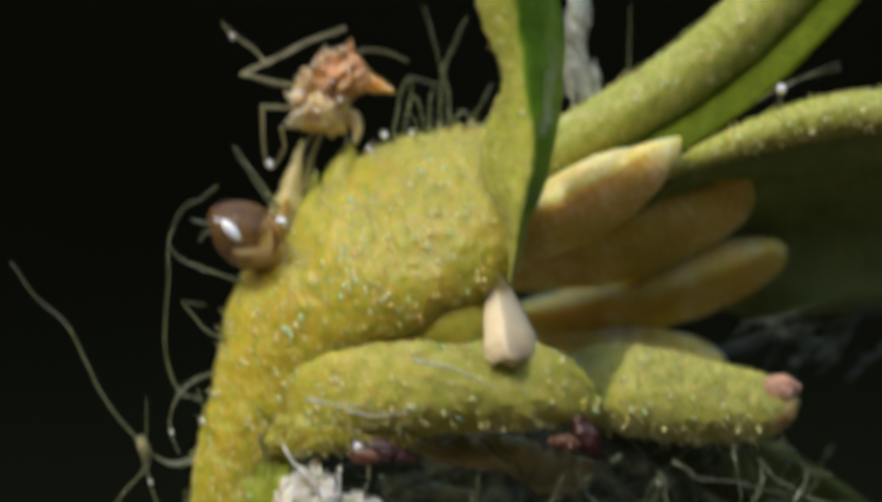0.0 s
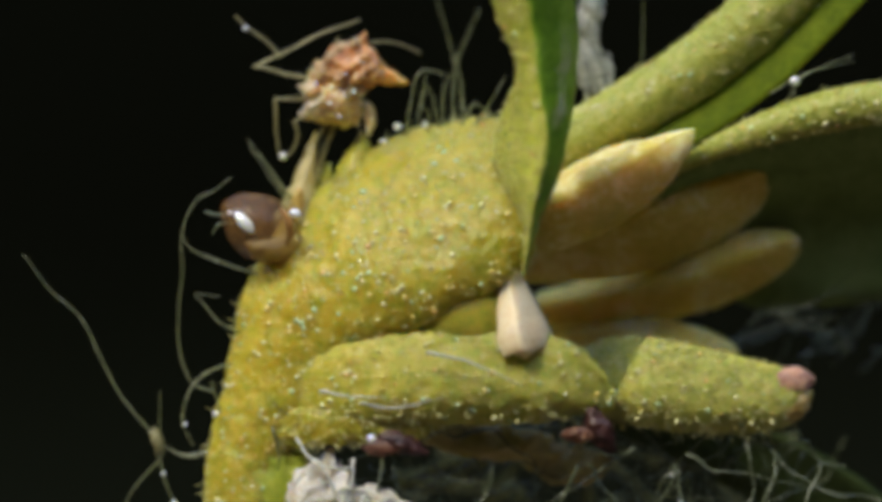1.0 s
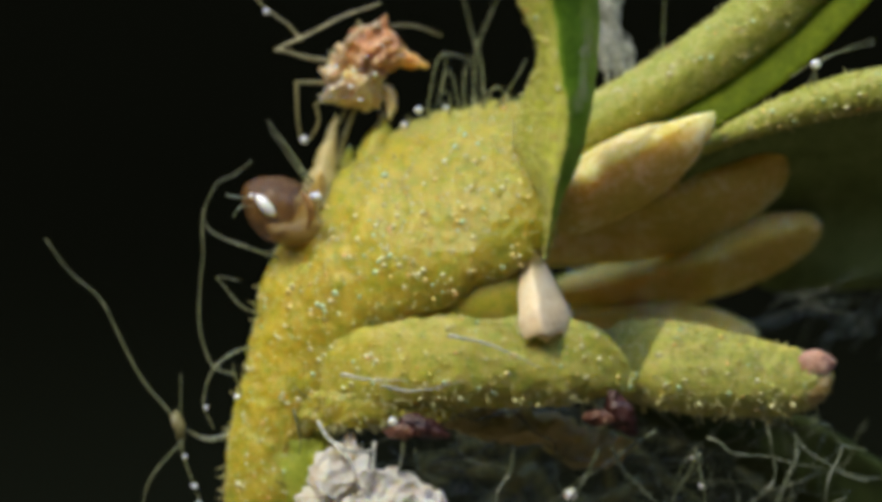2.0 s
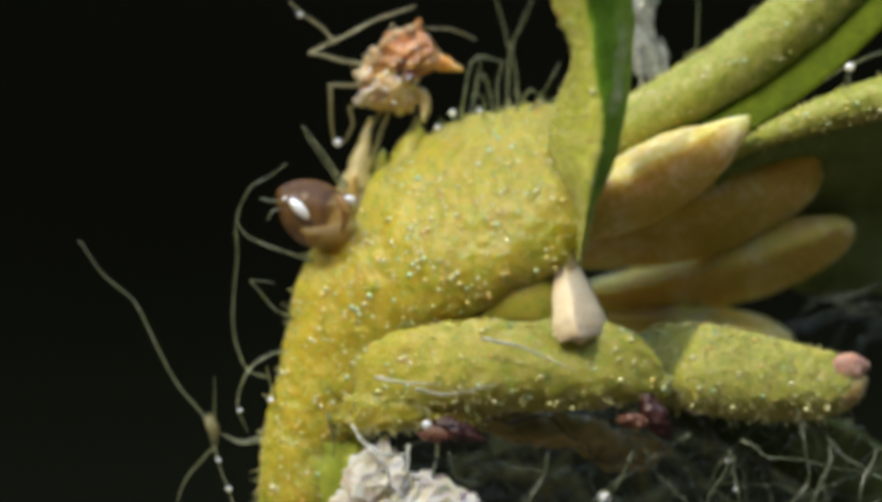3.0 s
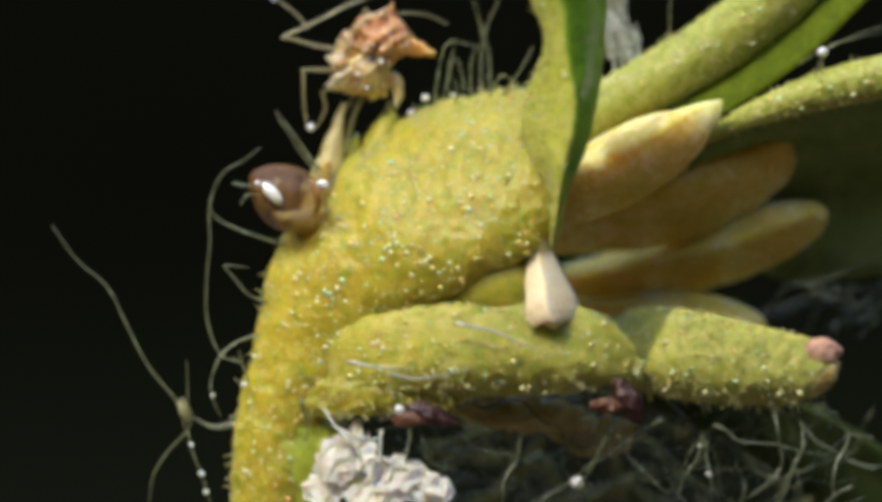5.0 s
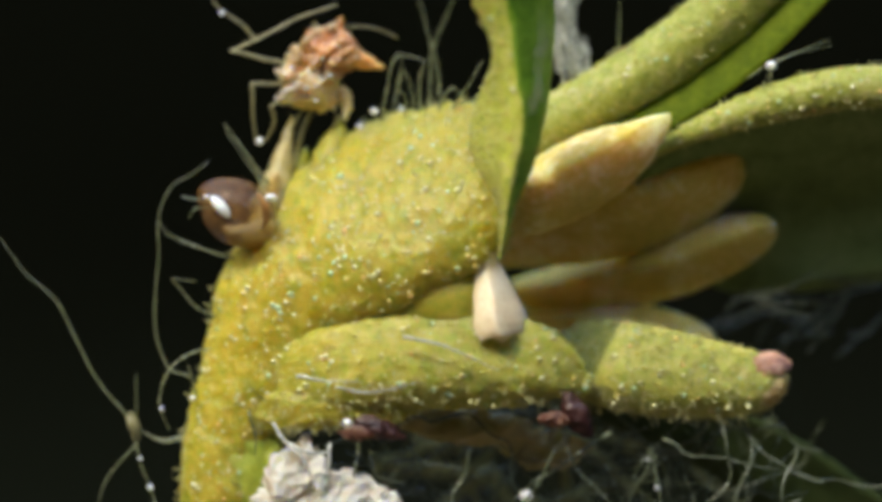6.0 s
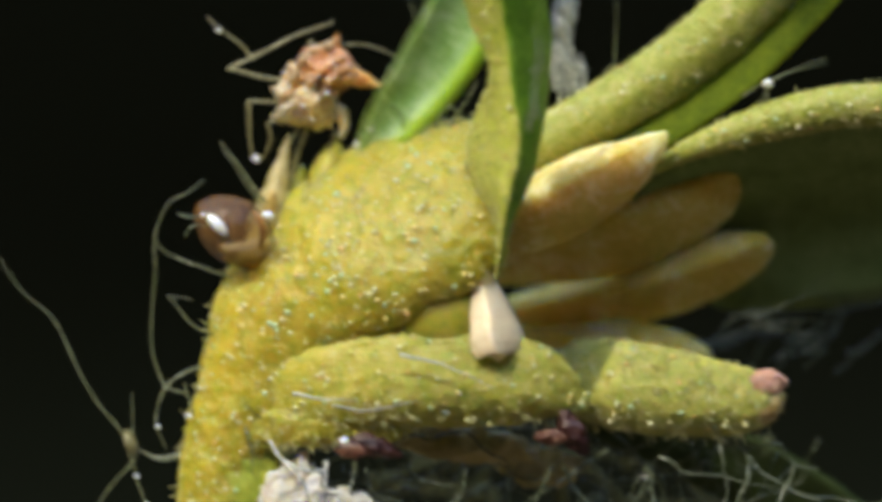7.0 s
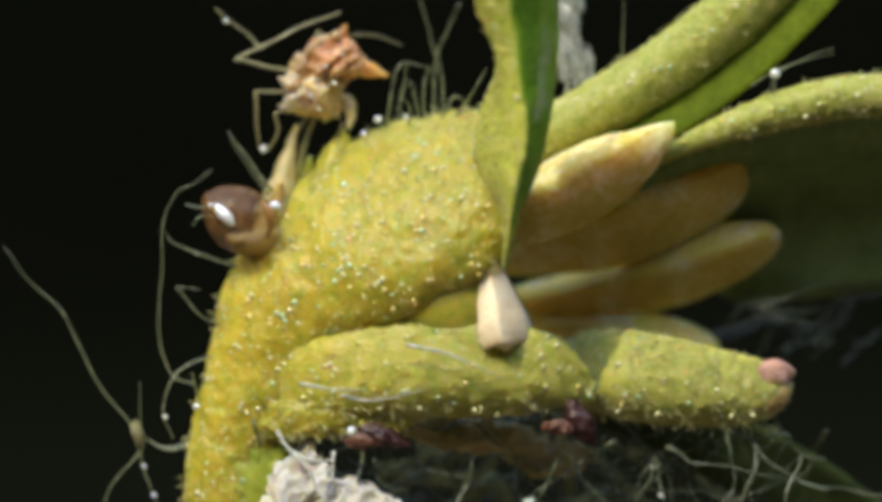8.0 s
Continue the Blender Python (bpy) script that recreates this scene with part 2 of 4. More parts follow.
def loft(centres, sizes, profile, rough=0.0, lump=30.0, seed=0, turn=None, level=False):
    """Skin over rings. centres: grid points; sizes: across and in depth; profile: closed loop of (across, depth)."""
    bm = bmesh.new()
    pts = np.array(centres, float)
    tang = np.gradient(pts, axis=0)
    rings = []
    for i, (c, s) in enumerate(zip(pts, sizes)):
        t = Vector(tang[i]).normalized()
        deep = Vector((0, 0, 1)) - t * t.z
        deep.normalize()
        side = t.cross(deep)
        if level:
            side, deep = Vector((-1, 0, 0)), Vector((0, 0, 1))
        ring = []
        for a, w in profile:
            if turn is not None:
                q = radians(turn[i])
                a, w = a * math.cos(q) - w * math.sin(q), a * math.sin(q) + w * math.cos(q)
            p = Vector(c) + side * (a * s[0]) + deep * (w * s[1])
            if rough:
                v = noise.noise_vector(p / lump + Vector((seed, 0, 0))) + 0.5 * noise.noise_vector(p / (lump * 0.4) + Vector((0, seed, 0)))
                p = p + v * rough
            ring.append(bm.verts.new(at(*p)))
        rings.append(ring)
    n = len(profile)
    for a, b in zip(rings, rings[1:]):
        for j in range(n):
            bm.faces.new((a[j], a[(j + 1) % n], b[(j + 1) % n], b[j]))
    bm.faces.new(rings[0])
    bm.faces.new(rings[-1])
    return bm


def circle(n, power=1.0):
    out = []
    for i in range(n):
        a = 2 * math.pi * i / n
        c, s = math.cos(a), math.sin(a)
        out.append((math.copysign(abs(c) ** power, c), math.copysign(abs(s) ** power, s)))
    return out


def strip(ridge, thick):
    """A closed thin profile along the open line ridge of (across, depth)."""
    line = spline(ridge, 15)
    norm = np.gradient(line, axis=0)
    norm = np.stack([-norm[:, 1], norm[:, 0]], 1)
    norm /= np.linalg.norm(norm, axis=1)[:, None]
    t = thick * (1 - 0.55 * np.abs(np.linspace(-1, 1, 15)) ** 4)[:, None]
    return [tuple(p) for p in line + norm * t] + [tuple(p) for p in (line - norm * t)[::-1]]


def limb(rows, count=24, sides=16, rough=0.0, lump=30.0, seed=0, flat=1.0, power=1.0):
    """A round limb through rows of (x, y, d, radius)."""
    c = spline(rows, count)
    rad = np.maximum(c[:, 3], 0.4)
    return loft(c[:, :3], np.stack([rad, rad * flat], 1), circle(sides, power), rough, lump, seed)


def lobe(start, mid, end, wide, deep, count=26, rough=1.5, seed=0, blunt=0.35, profile=None):
    """A petal or bud lobe: narrow foot, full middle, rounded tip."""
    c = spline([start, mid, end], count)
    f = np.linspace(0, 1, count)
    shape = (0.35 + 0.65 * np.sin(np.minimum(f / 0.6, 1) * math.pi / 2)) * np.sqrt(np.clip(1 - np.maximum(0, (f - (1 - blunt)) / blunt) ** 2, 0, 1))
    shape = np.maximum(shape, 0.03)
    return loft(c, np.stack([wide * shape, deep * shape], 1), profile or circle(24, 0.9), rough, 40, seed)


def thread(rows, r0, r1=None, count=22, sides=6, sag=3.0, seed=0):
    """A fine hair through rows of (x, y, d), a little uneven, thinning to its tip."""
    c = spline(rows, count)
    for i in range(count):
        v = noise.noise_vector(Vector(c[i]) / 60 + Vector((seed * 3.7, 0, 0)))
        c[i] += np.array(v) * sag * min(1, i / 4)
    r1 = r0 * 0.5 if r1 is None else r1
    rad = np.linspace(r0, r1, count)
    rad *= 1 + 0.15 * np.sin(np.arange(count) * 1.7 + seed)
    return loft(c, np.stack([rad, rad], 1), circle(sides))


def crumple(x, y, d, wide, tall, turn, seed, fold=26.0, thick=2.2, cells=22, slope=0.0):
    """A thin torn sheet, creased and folded."""
    bm = bmesh.new()
    q = radians(turn)
    grid = []
    for i in range(cells + 1):
        row = []
        for j in range(cells + 1):
            u, v = 2 * i / cells - 1, 2 * j / cells - 1
            u, v = u * math.sqrt(1 - v * v / 2), v * math.sqrt(1 - u * u / 2)
            torn = 1 + 0.35 * noise.noise(Vector((u * 2.2, v * 2.2, seed * 5.3)))
            px, py = u * wide * torn, v * tall * torn
            p = Vector((px, py, seed * 37.0))
            crease = abs(noise.noise(p / 70)) * 2.2 + abs(noise.noise(p / 30)) * 0.9
            px, py = px + 7 * noise.noise(p / 20 + Vector((9, 0, 0))), py + 7 * noise.noise(p / 20 + Vector((0, 9, 0)))
            row.append(bm.verts.new(at(x + px * math.cos(q) - py * math.sin(q), y + px * math.sin(q) + py * math.cos(q), d + fold * crease + 12 * (u * u + v * v) - slope * py)))
        grid.append(row)
    for a, b in zip(grid, grid[1:]):
        for j in range(cells):
            bm.faces.new((a[j], a[j + 1], b[j + 1], b[j]))
    bmesh.ops.solidify(bm, geom=bm.faces[:], thickness=thick * U)
    return bm


def join(bms):
    out = bmesh.new()
    for b in bms:
        me = bpy.data.meshes.new("scrap")
        b.to_mesh(me)
        b.free()
        out.from_mesh(me)
        bpy.data.meshes.remove(me)
    return out


def scattered(ob, count, seed, keep=None):
    """Places and normals spread evenly over a mesh object."""
    rng = np.random.default_rng(seed)
    me = ob.data
    me.calc_loop_triangles()
    co = np.empty(len(me.vertices) * 3)
    me.vertices.foreach_get("co", co)
    co = co.reshape(-1, 3)
    tri = np.empty(len(me.loop_triangles) * 3, int)
    me.loop_triangles.foreach_get("vertices", tri)
    tri = tri.reshape(-1, 3)
    a, b, c = co[tri[:, 0]], co[tri[:, 1]], co[tri[:, 2]]
    nrm = np.cross(b - a, c - a)
    area = np.linalg.norm(nrm, axis=1)
    nrm /= np.maximum(area, 1e-20)[:, None]
    if keep is not None:
        area = area * np.array([1.0 if keep(p, q) else 0.0 for p, q in zip((a + b + c) / 3, nrm)])
    pick = rng.choice(len(tri), count, p=area / area.sum())
    u, v = rng.random(count), rng.random(count)
    flip = u + v > 1
    u[flip], v[flip] = 1 - u[flip], 1 - v[flip]
    p = a[pick] + (b - a)[pick] * u[:, None] + (c - a)[pick] * v[:, None]
    return p, nrm[pick], rng


def beads(name, places, normals, radii, tall, material, parent, label, lift=0.25):
    """Many small rounded gland heads as one mesh."""
    ball = bmesh.new()
    bmesh.ops.create_icosphere(ball, subdivisions=1, radius=1)
    v = np.array([q.co[:] for q in ball.verts])
    f = np.array([[q.index for q in k.verts] for k in ball.faces])
    ball.free()
    n = len(places)
    up = normals
    ref = np.where(np.abs(up[:, 2:3]) < 0.8, np.array([[0, 0, 1.0]]), np.array([[1.0, 0, 0]]))
    x = np.cross(up, ref)
    x /= np.linalg.norm(x, axis=1)[:, None]
    y = np.cross(up, x)
    r = radii[:, None, None] * U
    allv = places[:, None] + r * (v[None, :, 0:1] * x[:, None] + v[None, :, 1:2] * y[:, None] + (v[None, :, 2:3] * tall + lift) * up[:, None])
    allf = f[None] + (np.arange(n) * len(v))[:, None, None]
    me = bpy.data.meshes.new(name)
    me.from_pydata(allv.reshape(-1, 3), [], allf.reshape(-1, 3).tolist())
    me.polygons.foreach_set("use_smooth", np.ones(len(me.polygons), bool))
    me.materials.append(material)
    ob = new(name, me)
    ob.parent = parent
    ob.matrix_parent_inverse = Matrix.Translation(-parent.location)
    return tagged(ob, label, kind="stuff")


def fuzz(name, places, normals, lengths, rad, lean, material, parent, label, seed=0):
    """Many short tapered hairs as one mesh."""
    rng = np.random.default_rng(seed)
    n = len(places)
    d = normals + lean + rng.normal(0, 0.35, (n, 3))
    d /= np.linalg.norm(d, axis=1)[:, None]
    ref = np.where(np.abs(d[:, 2:3]) < 0.8, np.array([[0, 0, 1.0]]), np.array([[1.0, 0, 0]]))
    x = np.cross(d, ref)
    x /= np.linalg.norm(x, axis=1)[:, None]
    y = np.cross(d, x)
    bend = rng.normal(0, 0.25, (n, 1)) * x
    verts, L = [], (lengths * U)[:, None]
    for k, (f, w) in enumerate(((-0.1, 1.0), (0.55, 0.7), (1.0, 0.12))):
        for j in range(3):
            q = 2 * math.pi * j / 3
            verts.append(places + d * L * f + bend * L * f * f + (x * math.cos(q) + y * math.sin(q)) * rad * U * w)
    verts = np.stack(verts, 1)
    quad = [(3 * k + j, 3 * k + (j + 1) % 3, 3 * k + 3 + (j + 1) % 3, 3 * k + 3 + j) for k in range(2) for j in range(3)]
    faces = [tuple(i * 9 + q for q in f) for i in range(n) for f in quad]
    faces += [(i * 9 + 6, i * 9 + 7, i * 9 + 8) for i in range(n)]
    me = bpy.data.meshes.new(name)
    me.from_pydata(verts.reshape(-1, 3), [], faces)
    me.polygons.foreach_set("use_smooth", np.ones(len(me.polygons), bool))
    me.materials.append(material)
    ob = new(name, me)
    ob.parent = parent
    ob.matrix_parent_inverse = Matrix.Translation(-parent.location)
    return tagged(ob, label, kind="stuff")


# ---- the ground and the dark distance ----
def ground_sheet():
    bm = bmesh.new()
    bmesh.ops.create_grid(bm, x_segments=60, y_segments=60, size=0.4)
    for v in bm.verts:
        v.co.z = 0.002 * noise.noise(v.co * 60) - 0.0012 if v.co.length > 0.004 else 0.0
    return tagged(mesh_object("ground", bm, M_SOIL), "dry brown soil under the plant", "ground", kind="structure")


# Near-black wall added for the dark distance; it also holds back low sky light.
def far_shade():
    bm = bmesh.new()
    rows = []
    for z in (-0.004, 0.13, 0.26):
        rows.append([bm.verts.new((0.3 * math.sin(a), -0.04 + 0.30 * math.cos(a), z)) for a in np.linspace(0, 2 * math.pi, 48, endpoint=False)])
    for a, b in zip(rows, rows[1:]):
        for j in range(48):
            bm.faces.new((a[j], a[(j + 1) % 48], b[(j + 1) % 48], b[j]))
    return tagged(mesh_object("backdrop", bm, M_SHADE), "near-black wall all around the plant, painted as deep shade", "backdrop", kind="structure")


ground_sheet()
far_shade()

# ---- the plant ----
plant = thing("plant", (0, 0, 0), "yellow-green glandular flowering stem with cream petals and woolly hairs", "plant")


def flower_body():
    """The swollen stem and cup: an outer wall, a rim and an inner wall."""
    axis = spline([(440, 10440, 0, 70, 70), (448, 6000, 0, 64, 64), (462, 2400, 0, 60, 60), (484, 1300, 0, 66, 64), (500, 900, 0, 74, 68), (524, 770, 0, 84, 74),
                   (566, 632, 0, 92, 90), (624, 522, -5, 120, 118), (702, 432, -10, 148, 146), (800, 372, -15, 163, 158),
                   (900, 330, -20, 152, 150), (962, 314, -22, 141, 142), (1018, 319, -22, 124, 128)], 320)
    outer_c, outer_s = axis[:, :3], axis[:, 3:]
    inner_c = outer_c[:-72:-6].copy()
    inner_s = outer_s[:-72:-6] * np.linspace(0.88, 0.4, len(inner_c))[:, None]
    centres = np.vstack([outer_c, inner_c])
    sizes = np.vstack([outer_s, inner_s])
    bm = bmesh.new()
    rings, n = [], 160
    tang = np.gradient(outer_c, axis=0)
    tang = np.vstack([tang, tang[:-72:-6]])
    for c, s, tg in zip(centres, sizes, tang):
        t = Vector(tg).normalized()
        deep = (Vector((0, 0, 1)) - t * t.z).normalized()
        side = t.cross(deep)
        ring = []
        lean = radians(44) * min(1.0, max(0.0, (c[0] - 500) / 180))
        long, short = s[0] * (1 + 0.27 * lean / 0.768), s[1] * (1 - 0.42 * lean / 0.768)
        for j in range(n):
            a = 2 * math.pi * j / n
            u, v = math.cos(a) * long, math.sin(a) * short
            u, v = u * math.cos(lean) - v * math.sin(lean), u * math.sin(lean) + v * math.cos(lean)
            p = Vector(c) + side * u + deep * v
            if c[1] < 2000:
                out = (side * u + deep * v).normalized()
                p += noise.noise_vector(p / 70) * 9 + noise.noise_vector(p / 26) * 4
                near = noise.voronoi(p / 13)[0][0]
                p += out * (3.2 * (1 - min(1.0, near * 1.3) ** 2) + 1.6 * noise.noise(p / 6))
            ring.append(bm.verts.new(at(*p)))
        rings.append(ring)
    for a, b in zip(rings, rings[1:]):
        for j in range(n):
            bm.faces.new((a[j], a[(j + 1) % n], b[(j + 1) % n], b[j]))
    bm.faces.new(rings[0])
    bm.faces.new(rings[-1])
    return part("flower_cup", bm, M_BODY, plant, "swollen yellow-green cup and stem with a granular skin")


cup = flower_body()


# sepals
def sepal_upright():
    """Narrow keeled sepal that runs up out of the rim: a sunlit flank that grows from the cup's skin, and a flank
    turned from the sun, painted in light and dark green.
    """
    c = spline([(992, 456, -196), (1000, 405, -245), (1009, 350, -275), (1018, 300, -288), (1032, 250, -294), (1036, 200, -298), (1030, 150, -302), (1022, 100, -306),
                (1018, 50, -310), (1010, 0, -318), (1000, -80, -340), (990, -160, -370)], 110)
    wide = spline([(v,) for v in (1, 4, 26, 62, 92, 94, 68, 42, 46, 62, 66, 6)], 110)[:, 0]
    back = spline([(v,) for v in (80, 140, 175, 200, 216, 206, 120, 46, 36, 44, 46, 8)], 110)[:, 0]
    lit = strip([(1.0, 1.0), (0.72, 0.52), (0.36, 0.12), (0.0, 0.0)], 0.05)
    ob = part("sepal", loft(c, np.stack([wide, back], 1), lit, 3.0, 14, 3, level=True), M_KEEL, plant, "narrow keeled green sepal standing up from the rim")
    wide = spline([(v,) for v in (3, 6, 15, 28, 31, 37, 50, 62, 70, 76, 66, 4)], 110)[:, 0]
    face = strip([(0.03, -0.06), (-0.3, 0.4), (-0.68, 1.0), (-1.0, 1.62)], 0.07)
    part("flank", loft(c, np.stack([wide, wide], 1), face, 1.5, 30, 4, level=True), M_FACE, ob, "smooth flank with its shade painted in deep green")
    return ob


def sepal_channelled():
    """Long sepal with a thick pale margin and a bright inner blade."""
    c = spline([(1000, 262, 70), (1120, 195, 60), (1230, 132, 45), (1340, 58, 30), (1450, -40, 20), (1590, -190, 20), (1690, -330, 20)], 110)
    w = spline([(v,) for v in (50, 58, 62, 66, 68, 56, 8)], 110)[:, 0]
    margin = loft(c, np.stack([w * 0.9, w], 1), circle(24), 3.0, 22, 5)
    edge = part("sepal", margin, M_SEPAL, plant, "long sepal with a thick pale hairy margin")
    c2 = c + np.array([44, 62, -42])
    w2 = np.maximum(w * 0.68, 4)
    blade = loft(c2[16:], np.stack([w2[16:], w2[16:]], 1), strip([(0.95, 0.6), (0.4, 0.35), (-0.2, 0.0), (-0.8, -0.35)], 0.12))
    part("blade", blade, M_INNER, edge, "smooth bright green inner blade")
    return edge


def sepal_broad():
    """Broad sepal whose underside lies in shade below its lit margin."""
    c = spline([(1258, 268, 0), (1330, 229, -20), (1420, 194, -35), (1500, 170, -45), (1600, 150, -50), (1720, 146, -45), (1860, 155, -30)], 36)
    w = spline([(v,) for v in (6, 20, 30, 36, 38, 34, 6)], 36)[:, 0]
    edge = part("sepal", loft(c, np.stack([w, w], 1), circle(20), 2.5, 20, 9), M_SEPAL, plant, "broad sepal with a lit hairy margin and shaded underside")
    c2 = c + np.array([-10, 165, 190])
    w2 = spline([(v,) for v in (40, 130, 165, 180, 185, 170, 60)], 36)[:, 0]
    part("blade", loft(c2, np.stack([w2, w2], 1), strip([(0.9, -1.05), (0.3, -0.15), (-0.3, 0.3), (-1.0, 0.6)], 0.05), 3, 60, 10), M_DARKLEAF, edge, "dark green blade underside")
    return edge


def sepal_low():
    """Fleshy blunt sepal that lies across below the petals."""
    rows = [(1092, 606, 92, 18), (1120, 618, 66, 46), (1162, 634, 14, 62), (1214, 644, -38, 67), (1290, 656, -44, 66), (1390, 668, -46, 56), (1448, 670, -44, 46), (1484, 664, -42, 28), (1498, 660, -40, 6)]
    c = spline(rows, 80)
    ob = part("sepal", loft(c[:, :3], np.stack([c[:, 3] * 1.1, c[:, 3] * 0.7], 1), circle(44, 0.7), 4.0, 18, 12, turn=np.full(80, 22.0)), M_LOW, plant, "fleshy blunt sepal with a pink tip")
    part("tip", limb([(1430, 652, -44, 22), (1462, 644, -50, 26), (1488, 639, -50, 21), (1509, 638, -46, 5)], 30, 32, 2.5, 20, 3, flat=0.9), M_TIP, ob, "rounded pinkish tip")
    part("tip", limb([(1440, 700, -46, 12), (1462, 692, -50, 24), (1484, 676, -50, 20), (1498, 656, -48, 5)], 24, 24, 2.5, 16, 4, flat=0.9), M_AMBER, ob, "orange brown withered edge")
    return ob


def lobe_low():
    """Downy lobe that grows out of the stem and ends in a ragged point under the short petal."""
    rows = [(450, 770, 40, 24), (530, 722, 6, 52), (610, 682, -44, 62), (700, 652, -90, 66), (800, 636, -114, 70), (900, 632, -118, 70), (980, 634, -114, 68), (1050, 640, -108, 60), (1100, 658, -98, 42), (1134, 676, -88, 22), (1154, 690, -80, 4)]
    c = spline(rows, 110)
    return part("lobe", loft(c[:, :3], np.stack([c[:, 3] * 1.14, c[:, 3] * 0.6], 1), circle(56, 0.66), 5.0, 20, 13, turn=np.full(110, 22.0)), M_LOBE, plant, "downy yellow-green lobe growing out of the stem")


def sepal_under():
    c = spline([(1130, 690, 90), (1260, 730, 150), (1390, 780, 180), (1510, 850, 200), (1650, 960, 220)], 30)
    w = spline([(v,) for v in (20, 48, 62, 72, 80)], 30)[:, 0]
    return part("sepal", loft(c, np.stack([w, w], 1), strip([(1.0, -0.5), (0.3, 0.0), (-0.4, 0.3), (-1.0, 0.8)], 0.09), 3, 40, 14), M_UNDER, plant, "sepal underneath, its shade painted in dark green")


UPRIGHT, CHANNEL, BROAD, LOW, LOBE, UNDER = sepal_upright(), sepal_channelled(), sepal_broad(), sepal_low(), lobe_low(), sepal_under()

# petals: foot, middle, tip, half width, half depth
PETALS = [
    ((930, 440, 200), (1190, 370, 106), (1424, 272, 74), 84, 50),
    ((985, 520, 330), (1240, 478, 180), (1484, 390, 110), 58, 44),
    ((985, 560, 360), (1180, 566, 230), (1376, 596, 150), 40, 44),
]
KEELED = [tuple(v) for v in spline([(1.0, 0.3), (0.78, -0.15), (0.42, -0.46), (0.12, -0.52), (-0.25, -0.22), (-0.68, 0.22), (-1.0, 0.6), (-0.9, 0.8), (-0.3, 0.8), (0.4, 0.7), (0.9, 0.55), (1.0, 0.4)], 36)]
CREASED = [tuple(v) for v in spline([(1.1, 0.75), (0.95, 0.05), (0.72, -0.4), (0.42, -0.55), (0.1, -0.43), (-0.4, -0.18), (-0.85, 0.16), (-1.0, 0.54), (-0.85, 0.88), (-0.3, 1.0), (0.4, 1.0), (0.95, 0.95)], 40)]
for k, (a, b, c, w, d) in enumerate(PETALS):
    part("petal", lobe(a, b, c, w, w, 44, 3.0, k + 1, profile=KEELED), M_PETAL, plant, "cream petal lobe with a keeled underside")
c = spline([(930, 400, 10, 24), (1020, 362, -30, 56), (1120, 314, -50, 64), (1206, 262, -64, 52), (1250, 228, -68, 32), (1280, 206, -68, 16), (1296, 194, -66, 3)], 60)
part("petal", loft(c[:, :3], np.stack([c[:, 3], c[:, 3] * 1.3], 1), CREASED, 3.0, 40, 0, turn=np.clip((np.linspace(0, 1, 60) - 0.45) * 80, 0, 30)), M_PETAL, plant, "cream petal lobe with a sunlit upper face and a shaded tip")
c = spline([(966, 426, -128, 5), (968, 444, -132, 16), (974, 480, -136, 27), (984, 520, -146, 39), (991, 546, -156, 46), (994, 562, -160, 48), (996, 574, -162, 46), (1000, 584, -162, 40), (1000, 592, -158, 24), (1000, 596, -152, 6)], 36)
fold = strip([(-1.0, 0.0), (-0.6, -0.28), (-0.25, -0.46), (-0.1, -0.42), (0.4, 0.12), (1.0, 0.9)], 0.09)
part("petal", loft(c[:, :3], np.stack([c[:, 3], c[:, 3]], 1), fold, 3.0, 36, 5), M_PALE, plant, "short sunlit blush petal lobe folded down")
part("bract", lobe((770, 590, -90), (880, 530, -108), (985, 545, -90), 62, 44, 24, 3.0, 21), M_BODY, plant, "yellow-olive bract below the rim")

# spurs of the cup's upper edge
part("spur", limb([(686, 300, 60, 38), (696, 254, 70, 28), (704, 224, 70, 15), (708, 204, 68, 2)], 20, 20, 4, 18, 61), M_BODY, plant, "pointed green spur")
part("spur", limb([(584, 370, 40, 42), (594, 322, 56, 29), (604, 276, 68, 17), (615, 230, 76, 8), (623, 200, 80, 2)], 24, 20, 4, 18, 62), M_PALEROOT, plant, "pale tan spur")
part("spur", limb([(572, 400, 24, 30), (582, 350, 20, 20), (590, 318, 16, 11), (594, 296, 12, 3)], 20, 20, 4, 18, 63), M_AMBER, plant, "pointed tan spur")
for k, (x, y, h, r) in enumerate(((640, 282, 30, 12), (668, 262, 22, 10), (735, 238, 18, 12), (790, 222, 20, 10), (848, 205, 24, 11), (895, 192, 20, 10), (935, 186, 18, 11))):
    part("spur", limb([(x, y + 22, 100, r * 1.3), (x + 2, y, 100, r), (x + 5, y - h * 0.6, 98, r * 0.5), (x + 7, y - h, 96, 1)], 12, 12, 2, 10, 70 + k), M_BODY, plant)

# Flat green sheet added for the stem's greener, shaded right side.
part("bract", limb([(590, 728, -30, 6), (570, 762, -52, 40), (548, 810, -58, 56), (532, 860, -58, 60), (520, 920, -54, 50), (512, 1010, -46, 6)], 40, 30, 6, 22, 81, flat=0.16), M_STEM, plant, "flat green sheet added as the smooth shaded side of the stem")

# gland heads and short hairs on the skins
seen_top = TOP_Y * U - 1000 * U
p, q, rng = scattered(cup, 1300, 4, lambda c, n: c[2] > seen_top and n[1] < 0.5)
beads("gland_coat", p, q, rng.uniform(1.8, 4.4, len(p)), 0.7, M_PAPILLA, plant, "small yellow gland heads", -0.3)
p, q, rng = scattered(cup, 60, 2, lambda c, n: c[2] > seen_top and n[1] < 0.2)
beads("secretion", p, q, rng.uniform(2.6, 5.0, len(p)), 1.0, M_DROP, plant, "tiny pale drops painted as glints", 0.3)
